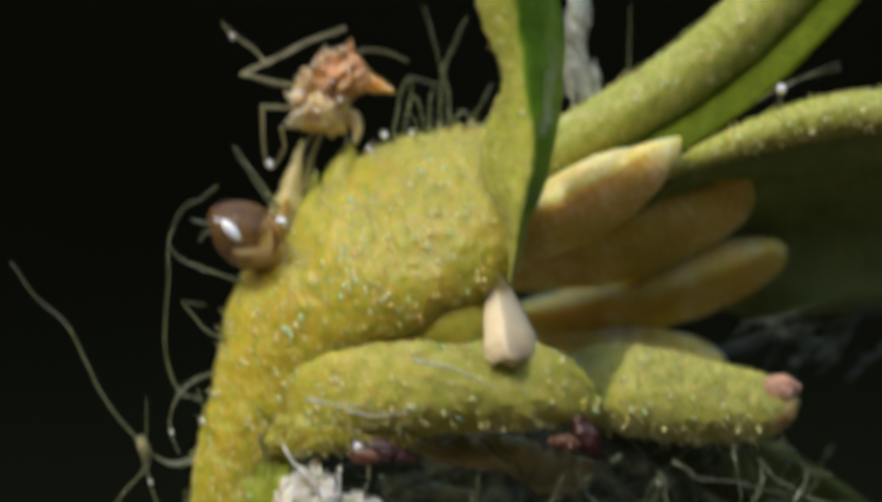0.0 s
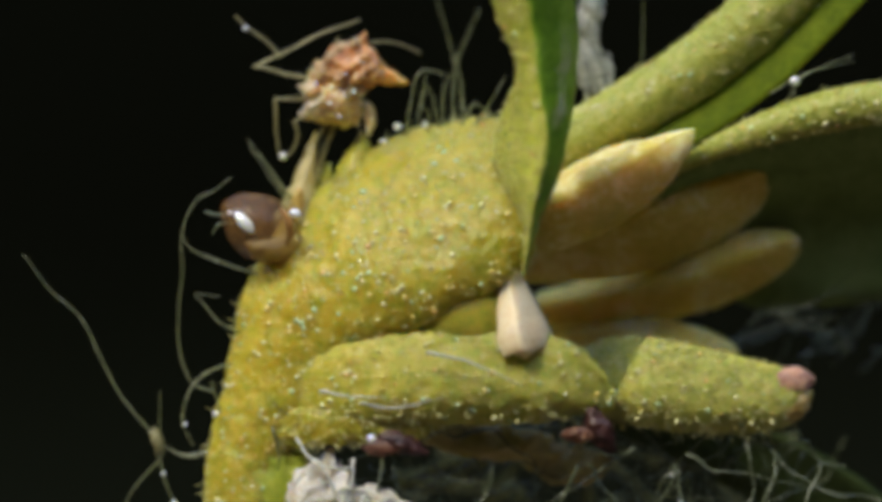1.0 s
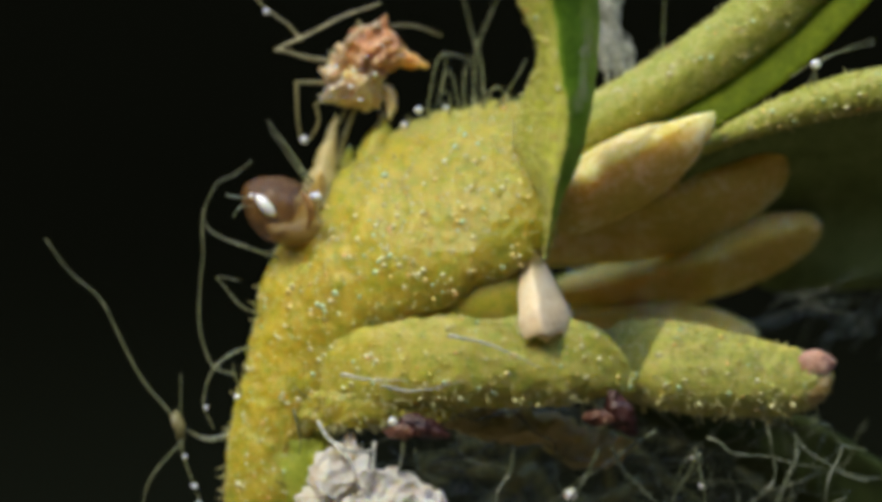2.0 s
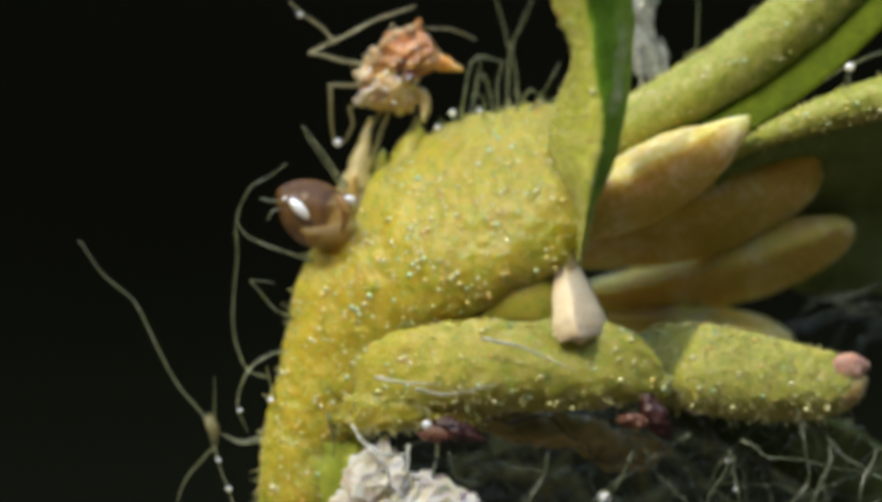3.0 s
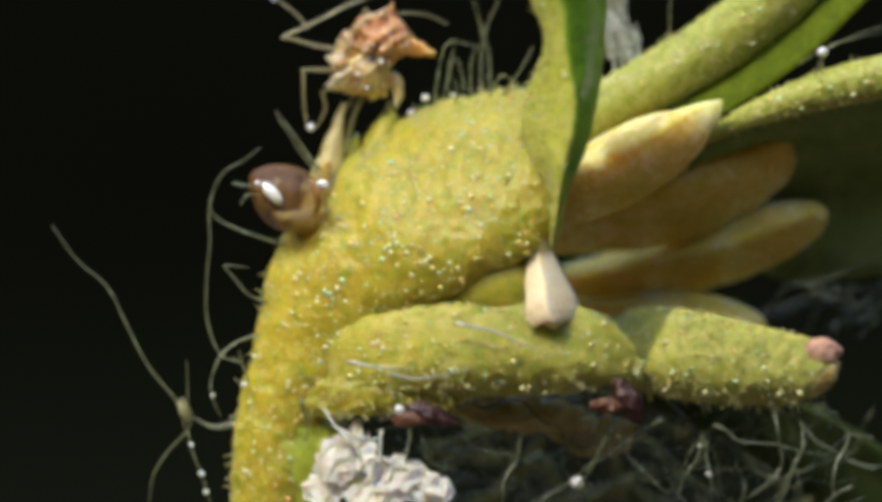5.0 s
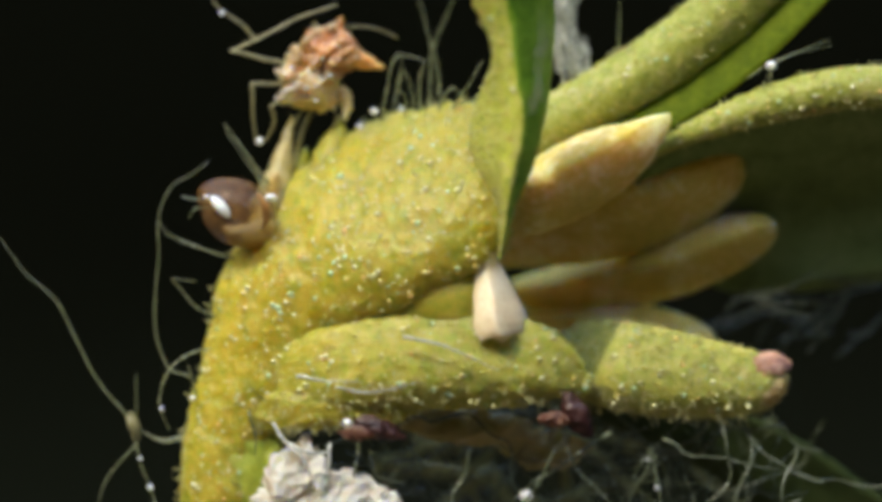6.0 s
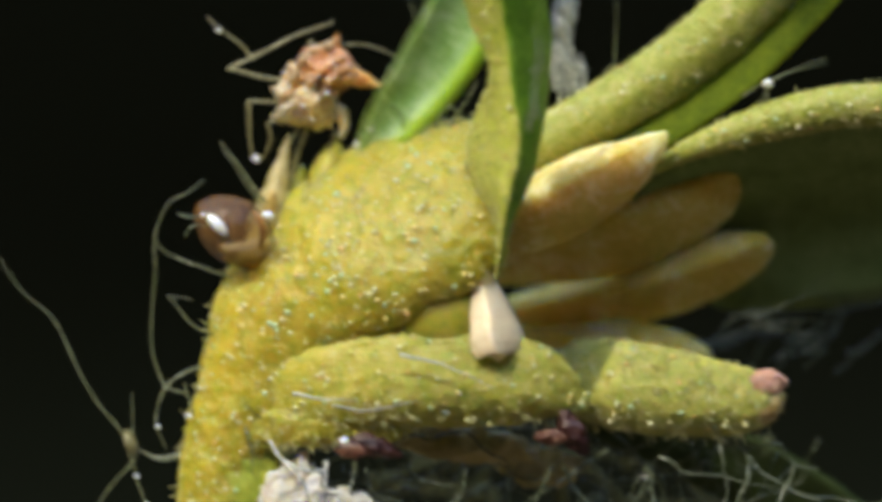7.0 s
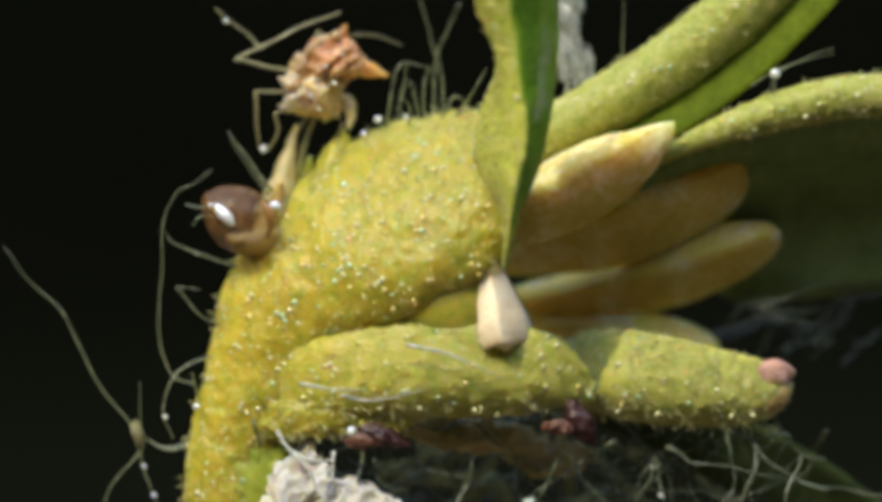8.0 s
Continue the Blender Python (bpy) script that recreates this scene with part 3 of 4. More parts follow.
p, q, rng = scattered(cup, 560, 3, lambda c, n: c[2] > seen_top)
fuzz("down", p, q, rng.uniform(8, 24, len(p)), 1.4, np.array([0, 0, 0.2]), M_DOWN, plant, "short stubby hairs", 3)
for k, (ob, count) in enumerate(((UPRIGHT, 1000), (CHANNEL, 1500), (BROAD, 700), (LOW, 1400), (LOBE, 1500))):
    low = ob in (LOW, LOBE)
    p, q, rng = scattered(ob, count, 10 + k)
    beads("gland_coat", p, q, rng.uniform(1.6, 3.8 if low else 4.6, count), 0.8, M_PAPILLA, plant, "glossy gland heads on a sepal", -0.3 if low else -0.2)
    p, q, rng = scattered(ob, count if ob is LOW else count // 3, 20 + k)
    fuzz("down", p, q, rng.uniform(5, 14, len(p)), 1.1, np.array([0.2, 0, 0.1]), M_DOWN, plant, "fine pale hairs on a sepal", 30 + k)

for k, (ob, count) in enumerate(((LOW, 90), (LOBE, 100))):
    p, q, rng = scattered(ob, count, 77 + k, lambda c, n: n[2] < -0.55 and n[1] < 0.3)
    fuzz("fringe", p, q, rng.uniform(8, 30, len(p)), 1.4, np.array([0.3, -0.2, -0.3]), M_DOWN, plant, "ragged fringe of hairs under the sepal", 78 + k)
    p, q, rng = scattered(ob, count // 10, 177 + k, lambda c, n: n[2] < -0.5 and n[1] < 0.1)
    beads("secretion", p + q * 10 * U, q, rng.uniform(3, 7, len(p)), 1.1, M_GLINT, plant, "sticky drops on the lower edge", 0.2)


def glints(ob, count, seed, keep=None):
    """Small flat lenses that stand in for a skin's glints, tinted like them: many tiny ones, a few large."""
    for k, (share, skin, lab) in enumerate(((0.52, M_CLEAR, "pale drops for bright glints"), (0.22, M_GOLD, "drops painted as golden glints"), (0.06, M_EMBER, "drops painted as orange glints"), (0.18, M_MINT, "drops painted as greenish glints"))):
        n = max(3, int(count * share))
        p, q, rng = scattered(ob, n, seed + k, keep)
        beads("secretion", p, q, 2.6 + 4.6 * rng.random(n) ** 2, 0.17, skin, plant, lab, 0.12)


def film_specks(ob, count, seed, keep=None):
    """Flat glossy specks of dried secretion lying on a skin, some painted in glint tints, each tilted a little its own
    way.
    """
    for k, (share, skin, lab) in enumerate(((0.72, M_FILM, "clear sticky specks"), (0.15, M_GOLD, "sticky specks in a golden glint tint"), (0.07, M_EMBER, "sticky specks in an orange glint tint"), (0.06, M_MINT, "sticky specks in a greenish glint tint"))):
        p, q, rng = scattered(ob, int(count * share), seed + k, keep)
        q = q + rng.normal(0, 0.3, q.shape)
        q /= np.linalg.norm(q, axis=1)[:, None]
        beads("secretion", p, q, rng.uniform(2.4, 6.4, len(p)) * rng.uniform(0.7, 1.0, len(p)), 0.1, skin, plant, lab, 0.2)


film_specks(cup, 240, 500, lambda c, n: c[2] > seen_top and n[1] < 0.0)
film_specks(LOW, 180, 520)
film_specks(LOBE, 220, 530)
film_specks(CHANNEL, 220, 540)
film_specks(BROAD, 140, 560)
film_specks(UPRIGHT, 200, 580)
glints(cup, 850, 700, lambda c, n: c[2] > seen_top and n[1] < 0.2)
for k, (ob, count) in enumerate(((LOW, 260), (LOBE, 360), (CHANNEL, 260), (BROAD, 140), (UPRIGHT, 170))):
    glints(ob, count, 720 + 10 * k)
for k, tip in enumerate(LOW.children):
    p, q, rng = scattered(tip, 120, 95 + k)
    beads("gland_coat", p, q, rng.uniform(2.0, 5.5, 120), 0.8, tip.data.materials[0], plant, "fine warts on a sepal tip", -0.2)
for k, (x, y, w, h, turn) in enumerate(((1108, 10, 22, 60, 4), (1098, 70, 17, 60, -6), (1122, 88, 14, 42, -14), (1144, 86, 6, 28, -6), (1116, -40, 20, 50, 0))):
    part("membrane", crumple(x, y, 84, w, h, turn, 110 + k, 10.0, 1.2, 16), M_WISP, plant, "thin whitish shred of skin")

# ---- long hairs of the plant ----
HAIRS = [
    (11.0, [(432, 770, 0), (390, 776, -10), (345, 752, -10)]), (4.0, [(345, 750, -10), (270, 655, -10), (205, 530, 0), (150, 480, 10), (104, 415, 20)]),
    (3.0, [(344, 745, -10), (346, 700, -10), (344, 655, -10)]), (4.0, [(345, 780, -10), (290, 850, 0), (272, 930, 10)]),
    (4.5, [(342, 755, -12), (354, 815, -14), (370, 860, -14), (390, 930, -10)]),
    (5.0, [(485, 608, 0), (440, 620, -20), (402, 652, -30), (384, 710, -35), (404, 758, -35)]),
    (3.8, [(440, 660, -5), (398, 640, 0), (378, 560, 0), (384, 450, -10), (384, 385, -10), (408, 322, -10), (440, 305, -10), (472, 280, -10)]),
    (5.0, [(520, 452, -5), (455, 432, -10), (405, 410, -10), (384, 382, -10)]),
    (4.0, [(498, 560, -10), (455, 540, -20), (425, 505, -20), (410, 488, -25), (452, 490, -30)]), (6.0, [(470, 740, 0), (452, 695, -30), (436, 640, -30)]),
    (5.5, [(582, 320, -20), (540, 265, -25), (500, 210, -25)]), (4.0, [(575, 325, 0), (548, 290, 0), (505, 225, 0)]),
    (5.0, [(780, 235, 70), (790, 160, 60), (808, 92, 60), (860, 100, 70)]), (4.5, [(790, 240, 90), (806, 160, 90), (820, 95, 90)]),
    (4.0, [(842, 210, 100), (832, 150, 100), (818, 120, 100), (804, 180, 100)]), (4.5, [(884, 200, 110), (882, 120, 110), (862, 50, 110), (838, -40, 110)]),
    (4.5, [(868, 200, 110), (866, 120, 110), (880, 55, 110), (915, -20, 110)]), (4.0, [(850, 220, 90), (848, 130, 90), (862, 95, 90)]),
    (4.0, [(900, 190, 30), (930, 150, 20), (960, 100, 20)]), (4.5, [(880, 190, 30), (905, 150, 20), (925, 160, 20)]),
    (4.5, [(905, 185, 30), (925, 172, 15), (955, 172, 20)]), (4.0, [(820, 230, 50), (824, 170, 40), (806, 150, 40)]),
    (5.0, [(1120, 160, 90), (1112, 60, 90), (1106, -40, 90)]), (5.5, [(1140, 150, 80), (1120, 80, 80), (1085, 50, 80), (1090, -30, 80)]),
    (4.5, [(1148, 130, 70), (1140, 80, 70), (1115, 20, 70)]), (5.0, [(1105, 170, 70), (1100, 90, 70), (1085, 30, 70)]),
    (4.0, [(1150, 140, 80), (1148, 90, 80), (1130, 60, 80)]), (3.0, [(1205, 120, 60), (1204, 40, 60), (1206, -40, 60)]),
    (4.0, [(1470, 170, -60), (1472, 140, -60), (1474, 114, -60)]), (3.0, [(1444, 176, -60), (1460, 150, -60), (1470, 118, -60)]),
    (3.5, [(1476, 108, -60), (1520, 84, -40), (1580, 64, -20)]), (2.5, [(1430, 130, -40), (1500, 92, -30), (1580, 74, -20)]),
    (3.5, [(630, 660, -190), (680, 668, -198), (750, 672, -198)]), (3.5, [(820, 590, -185), (900, 610, -192), (990, 648, -190)]),
    (3.0, [(700, 680, -185), (760, 690, -190), (850, 672, -190)]), (4.0, [(940, 790, -130), (930, 830, -140), (908, 870, -150), (895, 930, -150)]),
    (3.5, [(820, 780, -110), (850, 810, -120), (900, 825, -130), (960, 838, -130)]), (4.0, [(1090, 790, -140), (1060, 850, -140), (1030, 900, -140)]),
    (4.0, [(1110, 790, -130), (1150, 850, -140), (1200, 900, -140)]), (4.0, [(1262, 790, -150), (1240, 840, -150), (1212, 900, -150)]),
    (4.0, [(1268, 800, -150), (1276, 860, -150), (1286, 920, -150)]), (4.0, [(1190, 760, -120), (1150, 790, -120), (1080, 830, -130), (960, 920, -130)]),
    (3.5, [(1280, 770, -110), (1340, 800, -120), (1420, 815, -120), (1500, 830, -120)]), (4.0, [(1440, 770, -130), (1430, 830, -140), (1390, 900, -140)]),
    (3.5, [(1380, 740, -110), (1396, 790, -120), (1400, 850, -120), (1340, 900, -130)]), (4.0, [(1520, 790, -130), (1500, 850, -140), (1490, 920, -140)]),
    (3.5, [(1568, 850, -120), (1510, 830, -120), (1450, 780, -110), (1420, 740, -100)]), (4.0, [(740, 780, -150), (736, 830, -170), (742, 870, -170)]),
    (3.5, [(760, 790, -150), (780, 840, -160), (830, 850, -150)]), (3.0, [(1390, 540, 160), (1450, 525, 150), (1540, 490, 150), (1600, 470, 150)]),
    (3.0, [(1400, 525, 160), (1470, 530, 150), (1560, 520, 150)]), (3.0, [(1380, 560, 160), (1480, 540, 150), (1540, 560, 140), (1566, 600, 140)]),
    (3.0, [(1420, 515, 160), (1500, 500, 150), (1590, 440, 150)]), (4.0, [(600, 740, -60), (620, 775, -70), (660, 790, -80), (690, 830, -80)]),
    (4.5, [(545, 720, -75), (560, 760, -80), (555, 800, -80)]), (3.5, [(470, 815, -50), (500, 835, -70), (530, 860, -75)]),
    (4.0, [(590, 730, -80), (575, 700, -85), (545, 670, -100)]),
    # Three pale hairs added for the white sheen on the upright sepal's flank.
    (2.6, [(1052, 190, -462), (1058, 150, -485), (1055, 110, -506)]), (2.2, [(1068, 170, -470), (1066, 120, -496), (1072, 80, -516)]), (2.4, [(1060, 90, -515), (1068, 50, -535), (1064, 10, -556)]),
]
for k, (r, rows) in enumerate(HAIRS):
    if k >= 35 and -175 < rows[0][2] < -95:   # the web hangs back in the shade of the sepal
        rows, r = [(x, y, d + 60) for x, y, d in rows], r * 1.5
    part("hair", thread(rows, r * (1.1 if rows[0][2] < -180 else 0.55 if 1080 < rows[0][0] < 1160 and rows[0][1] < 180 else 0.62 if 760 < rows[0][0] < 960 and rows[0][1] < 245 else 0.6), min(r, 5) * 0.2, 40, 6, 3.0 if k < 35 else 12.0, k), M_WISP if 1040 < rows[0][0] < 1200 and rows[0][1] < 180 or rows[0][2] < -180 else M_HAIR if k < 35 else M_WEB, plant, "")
knot = part("hair_knot", limb([(326, 730, -10, 2), (336, 740, -12, 8), (344, 752, -14, 7), (352, 772, -10, 2)], 16, 10, 4, 8, 2), M_LEG, plant, "tangled tan knot of hairs")
for k in range(7):
    ring = random.Random(40 + k)
    cx, cy, a, ln = 340 + ring.uniform(-7, 7), 750 + ring.uniform(-14, 14), ring.gauss(1.05, 0.5), ring.uniform(16, 34)
    dx, dy = math.cos(a) * ln / 2, math.sin(a) * ln / 2
    part("strand", thread([(cx - dx, cy - dy, -16), (cx + ring.uniform(-5, 5), cy, -20), (cx + dx, cy + dy, -14)], ring.uniform(2, 4), 1.2, 14, 6, 4, k), M_LEG, knot)
webs = random.Random(5)
for k in range(26):
    x, y = webs.uniform(760, 1500), webs.uniform(765, 940)
    a, ln, bow = webs.uniform(0, 2 * math.pi), webs.uniform(420, 760), webs.uniform(-90, 90)
    dx, dy, dd = math.cos(a) * ln / 2, math.sin(a) * ln / 4, webs.uniform(-20, 170)
    part("hair", thread([(x - dx, y - dy, dd), (x - dy * bow / 100, y + dx * bow / 100 + bow / 3, dd - 15), (x + dx, y + dy, dd)], webs.uniform(2.0, 3.4), None, 44, 5, 26, k), M_WEB, plant)


strands = []
for k in range(60):
    x, y = webs.uniform(700, 1420), webs.uniform(760, 960)
    a, ln, bow = webs.uniform(0, 2 * math.pi), webs.uniform(180, 380), webs.uniform(-80, 80)
    dx, dy, dd = math.cos(a) * ln / 2, math.sin(a) * ln / 3, webs.uniform(0, 220)
    strands.append(thread([(x - dx, y - dy, dd), (x - dy * bow / 80, y + dx * bow / 80, dd - 15), (x + dx, y + dy, dd)], webs.uniform(1.1, 1.9), None, 20, 4, 18, 100 + k))
for k in range(26):
    x, y = webs.uniform(1380, 1660), webs.uniform(430, 600)
    a, ln = webs.gauss(-0.35, 0.4), webs.uniform(60, 180)
    dx, dy, dd = math.cos(a) * ln / 2, math.sin(a) * ln / 2, webs.uniform(230, 330)
    strands.append(thread([(x - dx, y - dy, dd), (x, y + webs.uniform(-20, 20), dd), (x + dx, y + dy, dd)], webs.uniform(1.2, 2.2), None, 12, 4, 8, 400 + k))
felt = []
for k in range(24):
    x, y = webs.uniform(840, 1400), webs.uniform(720, 960)
    a, ln, bow = webs.uniform(0, 2 * math.pi), webs.uniform(140, 320), webs.uniform(-70, 70)
    dx, dy, dd = math.cos(a) * ln / 2, math.sin(a) * ln / 3, webs.uniform(230, 420)
    felt.append(thread([(x - dx, y - dy, dd), (x - dy * bow / 80, y + dx * bow / 80, dd - 15), (x + dx, y + dy, dd)], webs.uniform(5, 13), None, 16, 6, 18, 600 + k))
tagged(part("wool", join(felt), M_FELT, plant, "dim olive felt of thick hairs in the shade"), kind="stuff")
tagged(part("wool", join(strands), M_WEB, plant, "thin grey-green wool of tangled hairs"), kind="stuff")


# leaves higher up on the plant that sway in the wind
def high_leaf():
    c = spline([(1300, -1500, 40), (1270, -900, 60), (1170, -480, 80), (1050, -170, 90), (935, 20, 90), (842, 130, 85), (752, 240, 75)], 40)
    w = spline([(v,) for v in (14, 18, 56, 88, 82, 62, 10)], 40)[:, 0]
    return part("leaf", loft(c, np.stack([w, w], 1), strip([(1.0, 0.1), (0.35, 0.18), (-0.4, -0.02), (-0.95, -0.32)], 0.07), 2, 50, 31), M_INNER, plant, "smooth green leaf swaying overhead")


def swaying_leaf():
    c = spline([(696, 320, 150), (752, 214, 148), (826, 104, 146), (892, -20, 144), (960, -180, 140), (1040, -420, 140), (1100, -760, 150)], 60)
    w = spline([(v,) for v in (5, 40, 60, 66, 60, 40, 10)], 60)[:, 0]
    ob = part("leaf", loft(c, np.stack([w, w], 1), strip([(1.0, -0.25), (0.35, 0.2), (-0.3, 0.25), (-0.9, -0.1)], 0.06), 2, 40, 32), M_SHEEN, plant, "glossy green leaf with a bright folded margin swaying in the wind")
    run = np.gradient(c, axis=0)
    run /= np.linalg.norm(run, axis=1)[:, None]
    edge = c + np.stack([-run[:, 1], run[:, 0], run[:, 2] * 0], 1) * w[:, None] * 0.8 + np.array([0, 0, -6])
    rad = np.clip(w * 0.26, 3, 15)
    part("margin", loft(edge, np.stack([rad, rad * 0.7], 1), circle(14), 1.5, 20, 33), M_FRESH, ob, "bright green folded margin")
    return ob


HIGH, LEAF = high_leaf(), swaying_leaf()


# ---- the shed skin of a small insect ----
def insect_skin():
    t = thing("insect_skin", at(610, 290, 70), "orange and straw-coloured shed insect skin clinging by thin legs", "insect")
    part("abdomen", limb([(612, 92, 60, 6), (630, 118, 58, 34), (656, 138, 56, 50), (676, 160, 56, 34), (690, 186, 56, 8)], 40, 36, 11, 16, 4), M_BUG, t, "pale crumpled shell with bright glints")
    part("thorax", limb([(640, 90, 50, 10), (668, 78, 46, 34), (700, 84, 44, 40), (728, 92, 44, 26), (744, 100, 46, 8)], 40, 36, 11, 16, 6), M_ORANGE, t, "russet crumpled shell")
    part("horn", limb([(716, 86, 44, 26), (742, 98, 42, 17), (764, 106, 42, 11), (784, 110, 42, 3)], 24, 20, 6, 14, 2), M_HORN, t, "pointed orange snout")
    part("crest", limb([(690, 84, 50, 18), (700, 60, 50, 14), (706, 38, 50, 8), (711, 22, 50, 2)], 22, 18, 7, 12, 8), M_ORANGE, t, "torn upright flap")
    chips = random.Random(9)
    for k in range(26):
        x, d = chips.uniform(606, 740), chips.uniform(-8, 18)
        y = 152 - (x - 612) * 0.5 + chips.uniform(-36, 28)
        a, ln = chips.gauss(-0.5, 0.7), chips.uniform(26, 52)
        dx, dy, w0 = math.cos(a) * ln / 2, math.sin(a) * ln / 2, chips.uniform(6, 11)
        plate = loft(spline([(x - dx, y - dy, d + chips.uniform(4, 26)), (x, y, d), (x + dx, y + dy, d + chips.uniform(4, 26))], 7),
                     [(w0 * s, w0 * s) for s in (0.2, 0.7, 1.0, 1.05, 0.9, 0.6, 0.1)], strip([(1.0, 0.6), (0.3, 0.0), (-0.4, 0.1), (-1.0, 0.8)], 0.14), 1.5, 12, k)
        part("shard", plate, M_ORANGE if x + chips.uniform(-50, 50) > 665 else M_BUG, t)
    for k, (x, y, w, h, turn) in enumerate(((668, 50, 22, 10, -20), (690, 44, 16, 9, -35), (648, 66, 18, 10, -30), (628, 92, 14, 18, 10), (650, 128, 12, 26, 25), (712, 66, 18, 8, 30))):
        part("shard", crumple(x, y, 8, w, h, turn, 300 + k, 9.0, 1.4, 9), M_BUG if k != 5 else M_HORN, t)
    part("flap", limb([(700, 150, 50, 8), (716, 160, 50, 11), (720, 182, 50, 8), (716, 206, 52, 4)], 12, 10, 4, 12, 10), M_BUG, t)
    for k, (r, rows) in enumerate([
        (7, [(610, 104, 50), (560, 94, 40), (514, 82, 35)]), (5, [(512, 84, 35), (560, 62, 35), (640, 22, 40), (700, -2, 45)]),
        (6, [(612, 142, 50), (580, 140, 40), (550, 140, 35)]), (5, [(550, 138, 35), (552, 190, 40), (556, 240, 50)]),
        (6, [(625, 165, 50), (600, 172, 40), (582, 180, 40)]), (4, [(584, 178, 40), (590, 210, 45), (574, 242, 55)]),
        (8, [(655, 185, 55), (640, 225, 60), (622, 290, 70), (610, 320, 75)]), (6, [(640, 185, 70), (620, 230, 70), (612, 300, 75)]),
        (8, [(650, 80, 60), (656, 50, 60), (664, 30, 60)]), (4, [(560, 66, 50), (535, 40, 50), (500, 12, 50), (480, -10, 50)]),
        (3, [(700, 40, 60), (760, 40, 70), (810, 58, 80)]), (7, [(705, 195, 55), (690, 235, 65), (680, 265, 70)])]):
        part("leg", thread(rows, r * 0.62, r * 0.42, 22, 8, 3.0, 70 + k), M_LEG, t)
    # White beads added for the bright glints on the shed skin.
    for x, y, d, r in ((690, 126, 8, 5), (648, 148, 0, 4), (622, 112, 20, 4), (664, 172, 14, 4), (706, 74, 4, 4), (728, 104, 10, 3), (652, 120, 2, 3), (676, 96, 2, 3), (564, 242, 46, 7), (742, 216, 50, 6), (497, 14, 44, 5)):
        part("droplet", limb([(x - r, y, d, 1), (x - r * 0.6, y, d, r * 0.8), (x, y, d, r), (x + r * 0.6, y, d, r * 0.8), (x + r, y, d, 1)], 9, 10), M_PEARL, t, "white bead painted as a bright glint")
    return t


insect_skin()


def brown_insect():
    t = thing("scale_insect", at(560, 400, -10), "glossy brown rounded scale insect clinging to the stem", "insect")
    part("shell", limb([(460, 322, -30, 6), (472, 333, -34, 30), (502, 354, -38, 53), (534, 374, -36, 58), (566, 394, -26, 44), (590, 408, -14, 6)], 44, 40, 3, 30, 2), M_BEAD, t, "shiny translucent brown shell")
    part("body", limb([(500, 398, -20, 6), (520, 406, -24, 18), (548, 410, -24, 24), (576, 404, -14, 22), (594, 394, -4, 8)], 30, 30, 4, 24, 8), M_AMBER, t, "tan body showing through the shell")
    part("rim", limb([(560, 334, -70, 2), (572, 352, -74, 6), (577, 374, -73, 7), (572, 402, -64, 2)], 20, 14, 2, 14, 9), M_RIM, t, "dark amber rim of the shell")
    # White blobs stand in for the sun's reflections on the shell.
    part("droplet", limb([(478, 340, -88, 1), (484, 347, -92, 8), (496, 360, -96, 11), (507, 373, -96, 8), (512, 380, -93, 1)], 20, 16), M_PEARL, t, "elongated white blob painting the sun's glint on the shell")
    part("droplet", limb([(466, 340, -70, 1), (470, 342, -72, 5), (476, 345, -74, 1)], 9, 10), M_PEARL, t, "small white blob painting a sun glint")
    part("feeler", thread([(474, 345, -40), (448, 345, -45), (425, 340, -45)], 4, 2.5, 12, 6, 2, 1), M_WEB, t)
    part("feeler", thread([(476, 362, -45), (452, 362, -50), (438, 380, -50)], 3, 2, 12, 6, 2, 2), M_WEB, t)
    # Another white blob painted as a glint.
    part("droplet", limb([(574, 342, -92, 1), (578, 342, -92, 6), (586, 343, -92, 8), (593, 344, -92, 6), (597, 344, -92, 1)], 9, 10), M_PEARL, t, "white blob painting a bright glint")
    return t


brown_insect()


def white_flakes():
    t = thing("wax_flakes", at(640, 890, -40), "crumpled white waxy flakes caught in the hairs under the sepal", "wax")
    for k, (x, y, d, w, h, turn) in enumerate(((612, 846, -150, 40, 46, 20), (650, 872, -140, 52, 44, -15), (704, 872, -150, 50, 32, 10), (752, 884, -140, 48, 34, 25),
                                               (590, 900, -150, 40, 36, 0), (676, 910, -160, 60, 30, 5), (640, 826, -130, 22, 46, 8), (780, 906, -150, 40, 30, -20),
                                               (724, 850, -130, 36, 14, 12), (668, 838, -150, 16, 44, -12))):
        sheet = part("flake", crumple(x, y - 12, d, w, h, turn, 40 + k, slope=0.7), M_WHITE, t)
        for poly in sheet.data.polygons:
            poly.use_smooth = False
    for k, rows in enumerate(([(588, 742, -104), (606, 772, -120), (640, 802, -136), (654, 840, -146)], [(618, 780, -118), (650, 796, -132), (688, 792, -128)], [(690, 780, -110), (684, 820, -130), (672, 862, -146)])):
        part("thread", thread(rows, 3.6, 2.4, 24, 7, 5, 130 + k), M_WISP, t)
    return t


white_flakes()


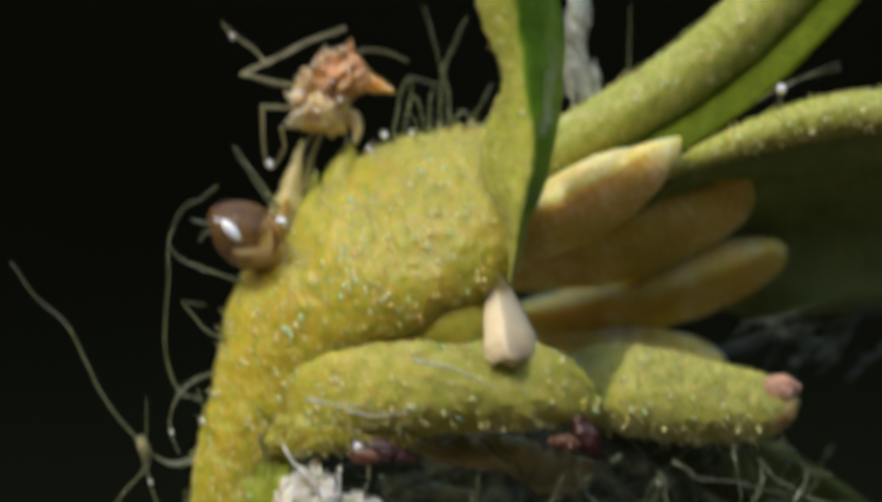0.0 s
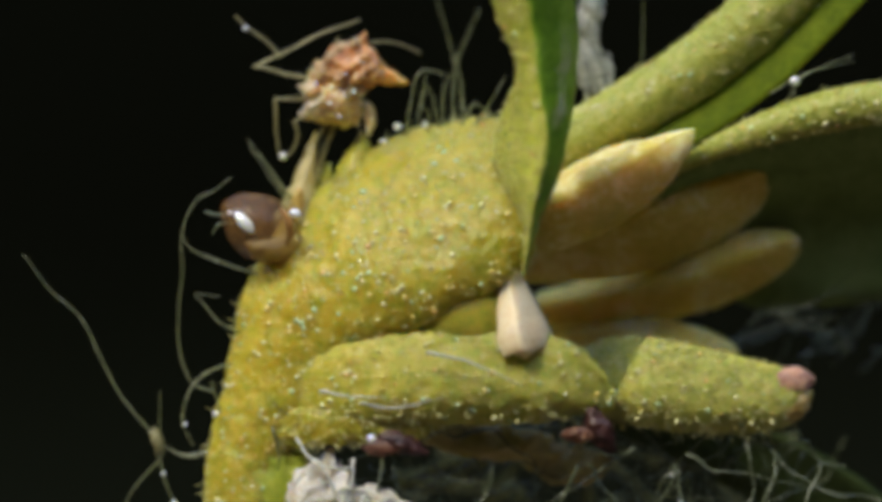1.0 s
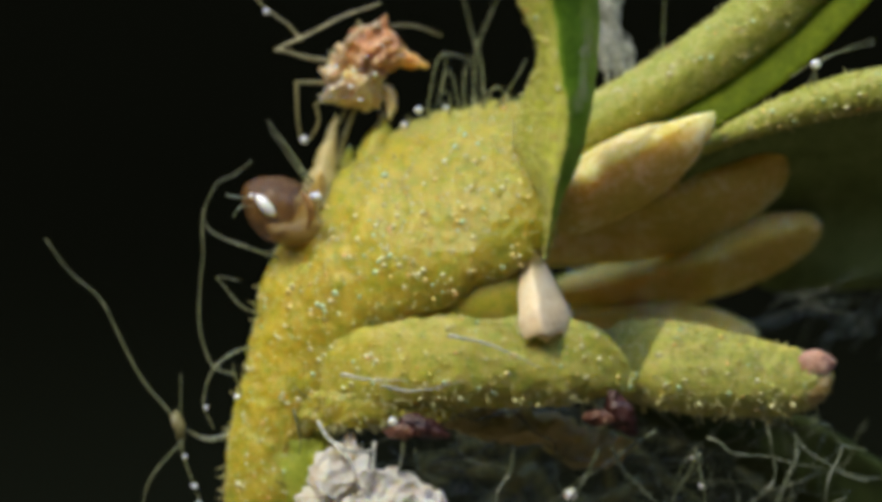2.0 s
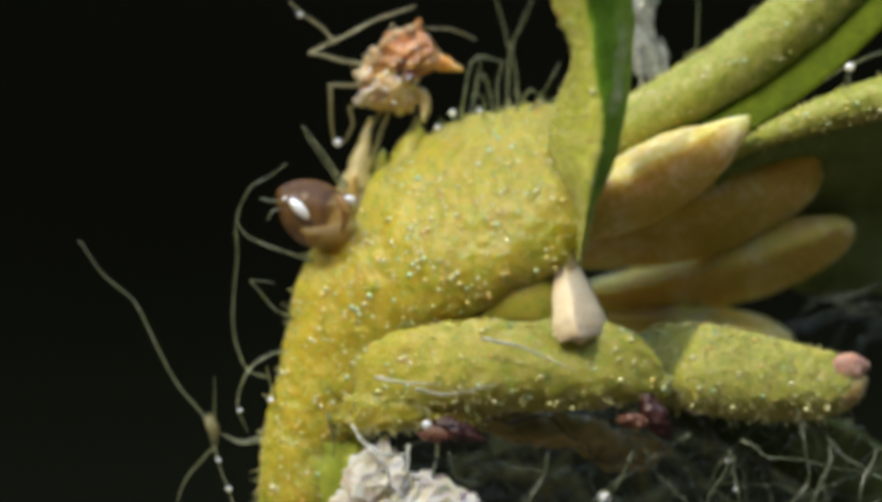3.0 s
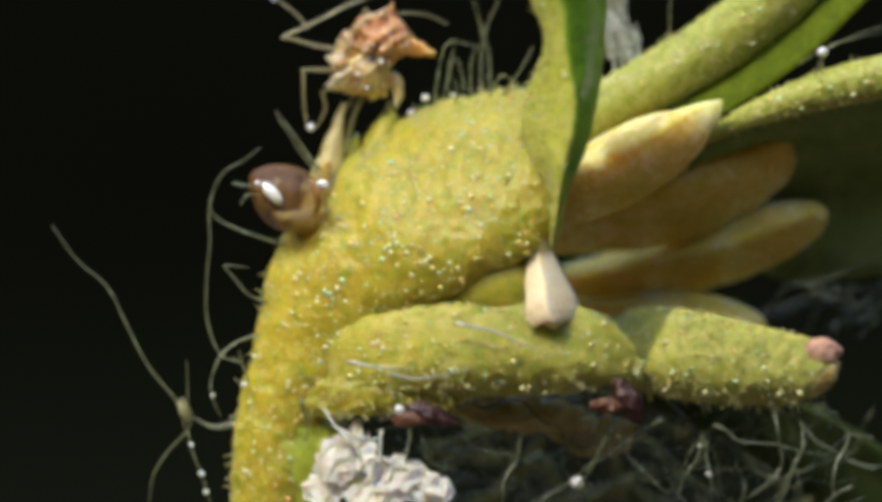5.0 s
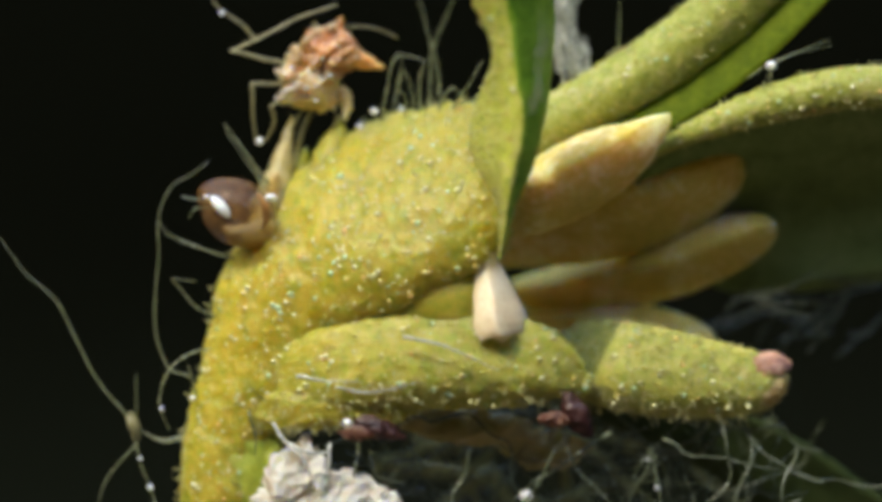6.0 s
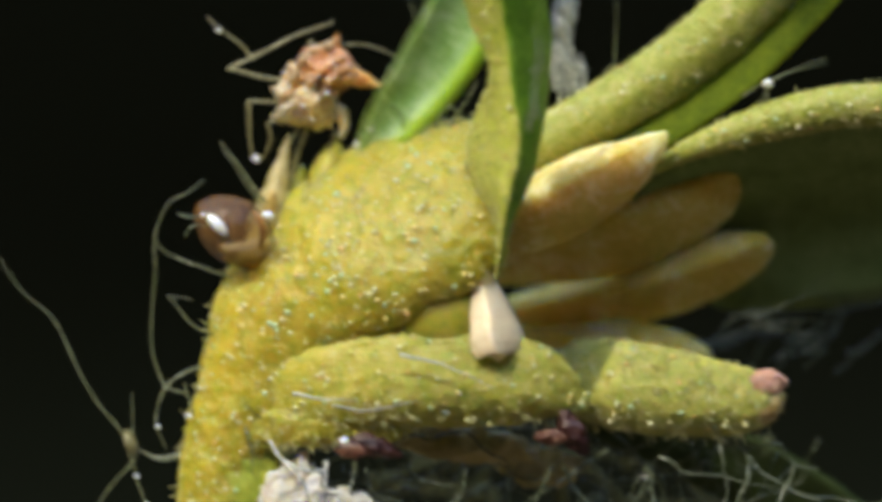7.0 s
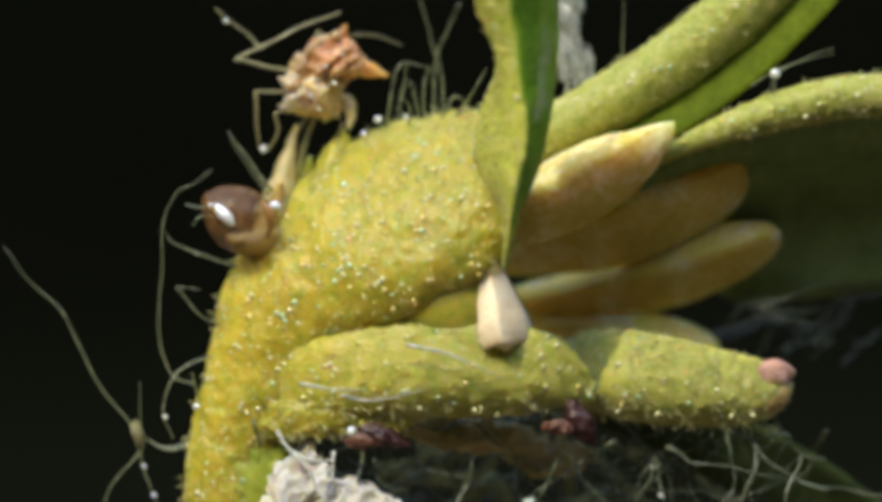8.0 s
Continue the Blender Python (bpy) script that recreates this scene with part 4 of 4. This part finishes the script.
def maroon_buds():
    for x, y, d, r, lean, lab in ((776, 752, -130, 18, 0.35, "small dark maroon bud under the sepal"), (1128, 728, -120, 24, 1.1, "small dark maroon bud under the sepal tip")):
        t = thing("maroon_bud", at(x, y, d), lab, "bud", "maroon buds")
        ax, ay = math.cos(lean), math.sin(lean)
        part("bud", limb([(x + ax * f, y + ay * f, d, r * w) for f, w in ((-44, 0.15), (-26, 0.7), (0, 1.0), (26, 0.8), (48, 0.2))], 24, 20, 7, 16, x), M_MAROON, t)
        part("scale", limb([(x - 70, y + 10, d - 5, 3), (x - 52, y + 10, d - 8, 12), (x - 32, y + 8, d - 12, 14), (x - 6, y + 14, d - 16, 4)], 20, 16, 6, 10, x + 1, flat=0.6), M_RUST, t, "rusty withered scale")
    # White beads for dew and for glints on the hairs.
    for x, y, d, r in ((722, 744, -215, 9), (1038, 873, -60, 13), (1258, 808, -34, 6), (370, 858, -16, 5), (445, 700, -40, 6), (390, 718, -40, 4), (1474, 108, -60, 9), (352, 806, -14, 4), (378, 890, -14, 5), (768, 190, 44, 7), (816, 186, 84, 5), (1272, 858, -34, 5)):
        t = thing("dew_drop", at(x, y + r, d), "bright white bead in the hairs, for dew and painted glints", "drop", "dew drops")
        part("drop", limb([(x - r, y, d, 1), (x - r * 0.8, y, d, r * 0.6), (x, y, d, r), (x + r * 0.8, y, d, r * 0.6), (x + r, y, d, 1)], 11, 14), M_PEARL, t)
    for k, rows in enumerate([
        [(530, 738, -44, 16), (620, 720, -84, 36), (710, 714, -96, 36), (800, 716, -98, 26), (880, 712, -90, 4)],
        [(790, 730, 0, 8), (860, 742, 0, 28), (940, 750, 0, 32), (1010, 756, 0, 26), (1070, 762, 10, 4)],
        [(980, 776, 60, 6), (1040, 790, 60, 30), (1100, 792, 60, 31), (1160, 784, 60, 6)]]):
        leafy = part("bract", limb(rows, 34, 28, 11, 24, 50 + k, flat=0.6), M_PALEROOT if k else M_BODY, plant, "ragged bract below the sepal")
        if not k:
            p, q, rng = scattered(leafy, 700, 90)
            beads("gland_coat", p, q, rng.uniform(2.0, 5.0, 700), 0.9, M_PAPILLA, plant, "glossy gland heads on a bract", -0.3)
            p, q, rng = scattered(leafy, 160, 91, lambda c, n: n[2] < 0)
            fuzz("fringe", p, q, rng.uniform(8, 26, len(p)), 1.6, np.array([0.2, -0.2, -0.3]), M_DOWN, plant, "ragged fringe of hairs under the bract", 92)


maroon_buds()


# ---- what moves ----
def motions():
    hinge = at(1300, -1500, 40)

    def swing(deg, tilt=0.0, lift=0.0, slide=0.0, near=0.0):
        turn = Matrix.Rotation(radians(deg), 4, "Y") @ Matrix.Rotation(radians(tilt), 4, "X")
        return Matrix.Translation(hinge + Vector((slide * U, -near * U, lift * U))) @ turn @ Matrix.Translation(-hinge)

    walk(HIGH, [(0.0, swing(-40, 0, 700)), (5.9, swing(-40, 0, 700)), (6.1, swing(-16, -10, 560, 0, 60)), (6.2, swing(1, -15, 550, 60, 120)), (6.3, swing(-14, -10, 540, 0, 60)),
                (6.5, swing(-30, -6, 600)), (6.95, swing(-30, -6, 600)), (7.03, swing(-12, -12, 500, 0, 60)), (7.1, swing(2, -16, 300, 50, 160)), (7.2, swing(2, -16, 540, 90, 120)),
                (7.3, swing(1, -15, 560, 100, 120)), (7.43, swing(-20, -6, 600)), (7.7, swing(-40, 0, 700)), (8.0, swing(-40, 0, 700))])

    def drift(x, y, deg, near=0.0):
        tip = at(720, 260, 150)
        return Matrix.Translation(Vector((x * U, -near * U, -y * U)) + tip) @ Matrix.Rotation(radians(deg), 4, "Y") @ Matrix.Translation(-tip)

    walk(LEAF, [(0.0, drift(-1500, -900, 0)), (6.55, drift(-1500, -900, 0)), (6.7, drift(-420, -640, -10, 110)), (6.8, drift(-80, -300, -4, 110)), (6.88, drift(34, -16, 0, 110)), (6.93, drift(36, -10, 0, 110)), (7.0, drift(40, -20, 3, 110)),
                (7.04, drift(0, -60, 4, 140)), (7.1, drift(-166, -138, 8, 260)), (7.2, drift(-620, -520, 10, 260)), (7.4, drift(-1500, -900, 0)), (8.0, drift(-1500, -900, 0))])


motions()
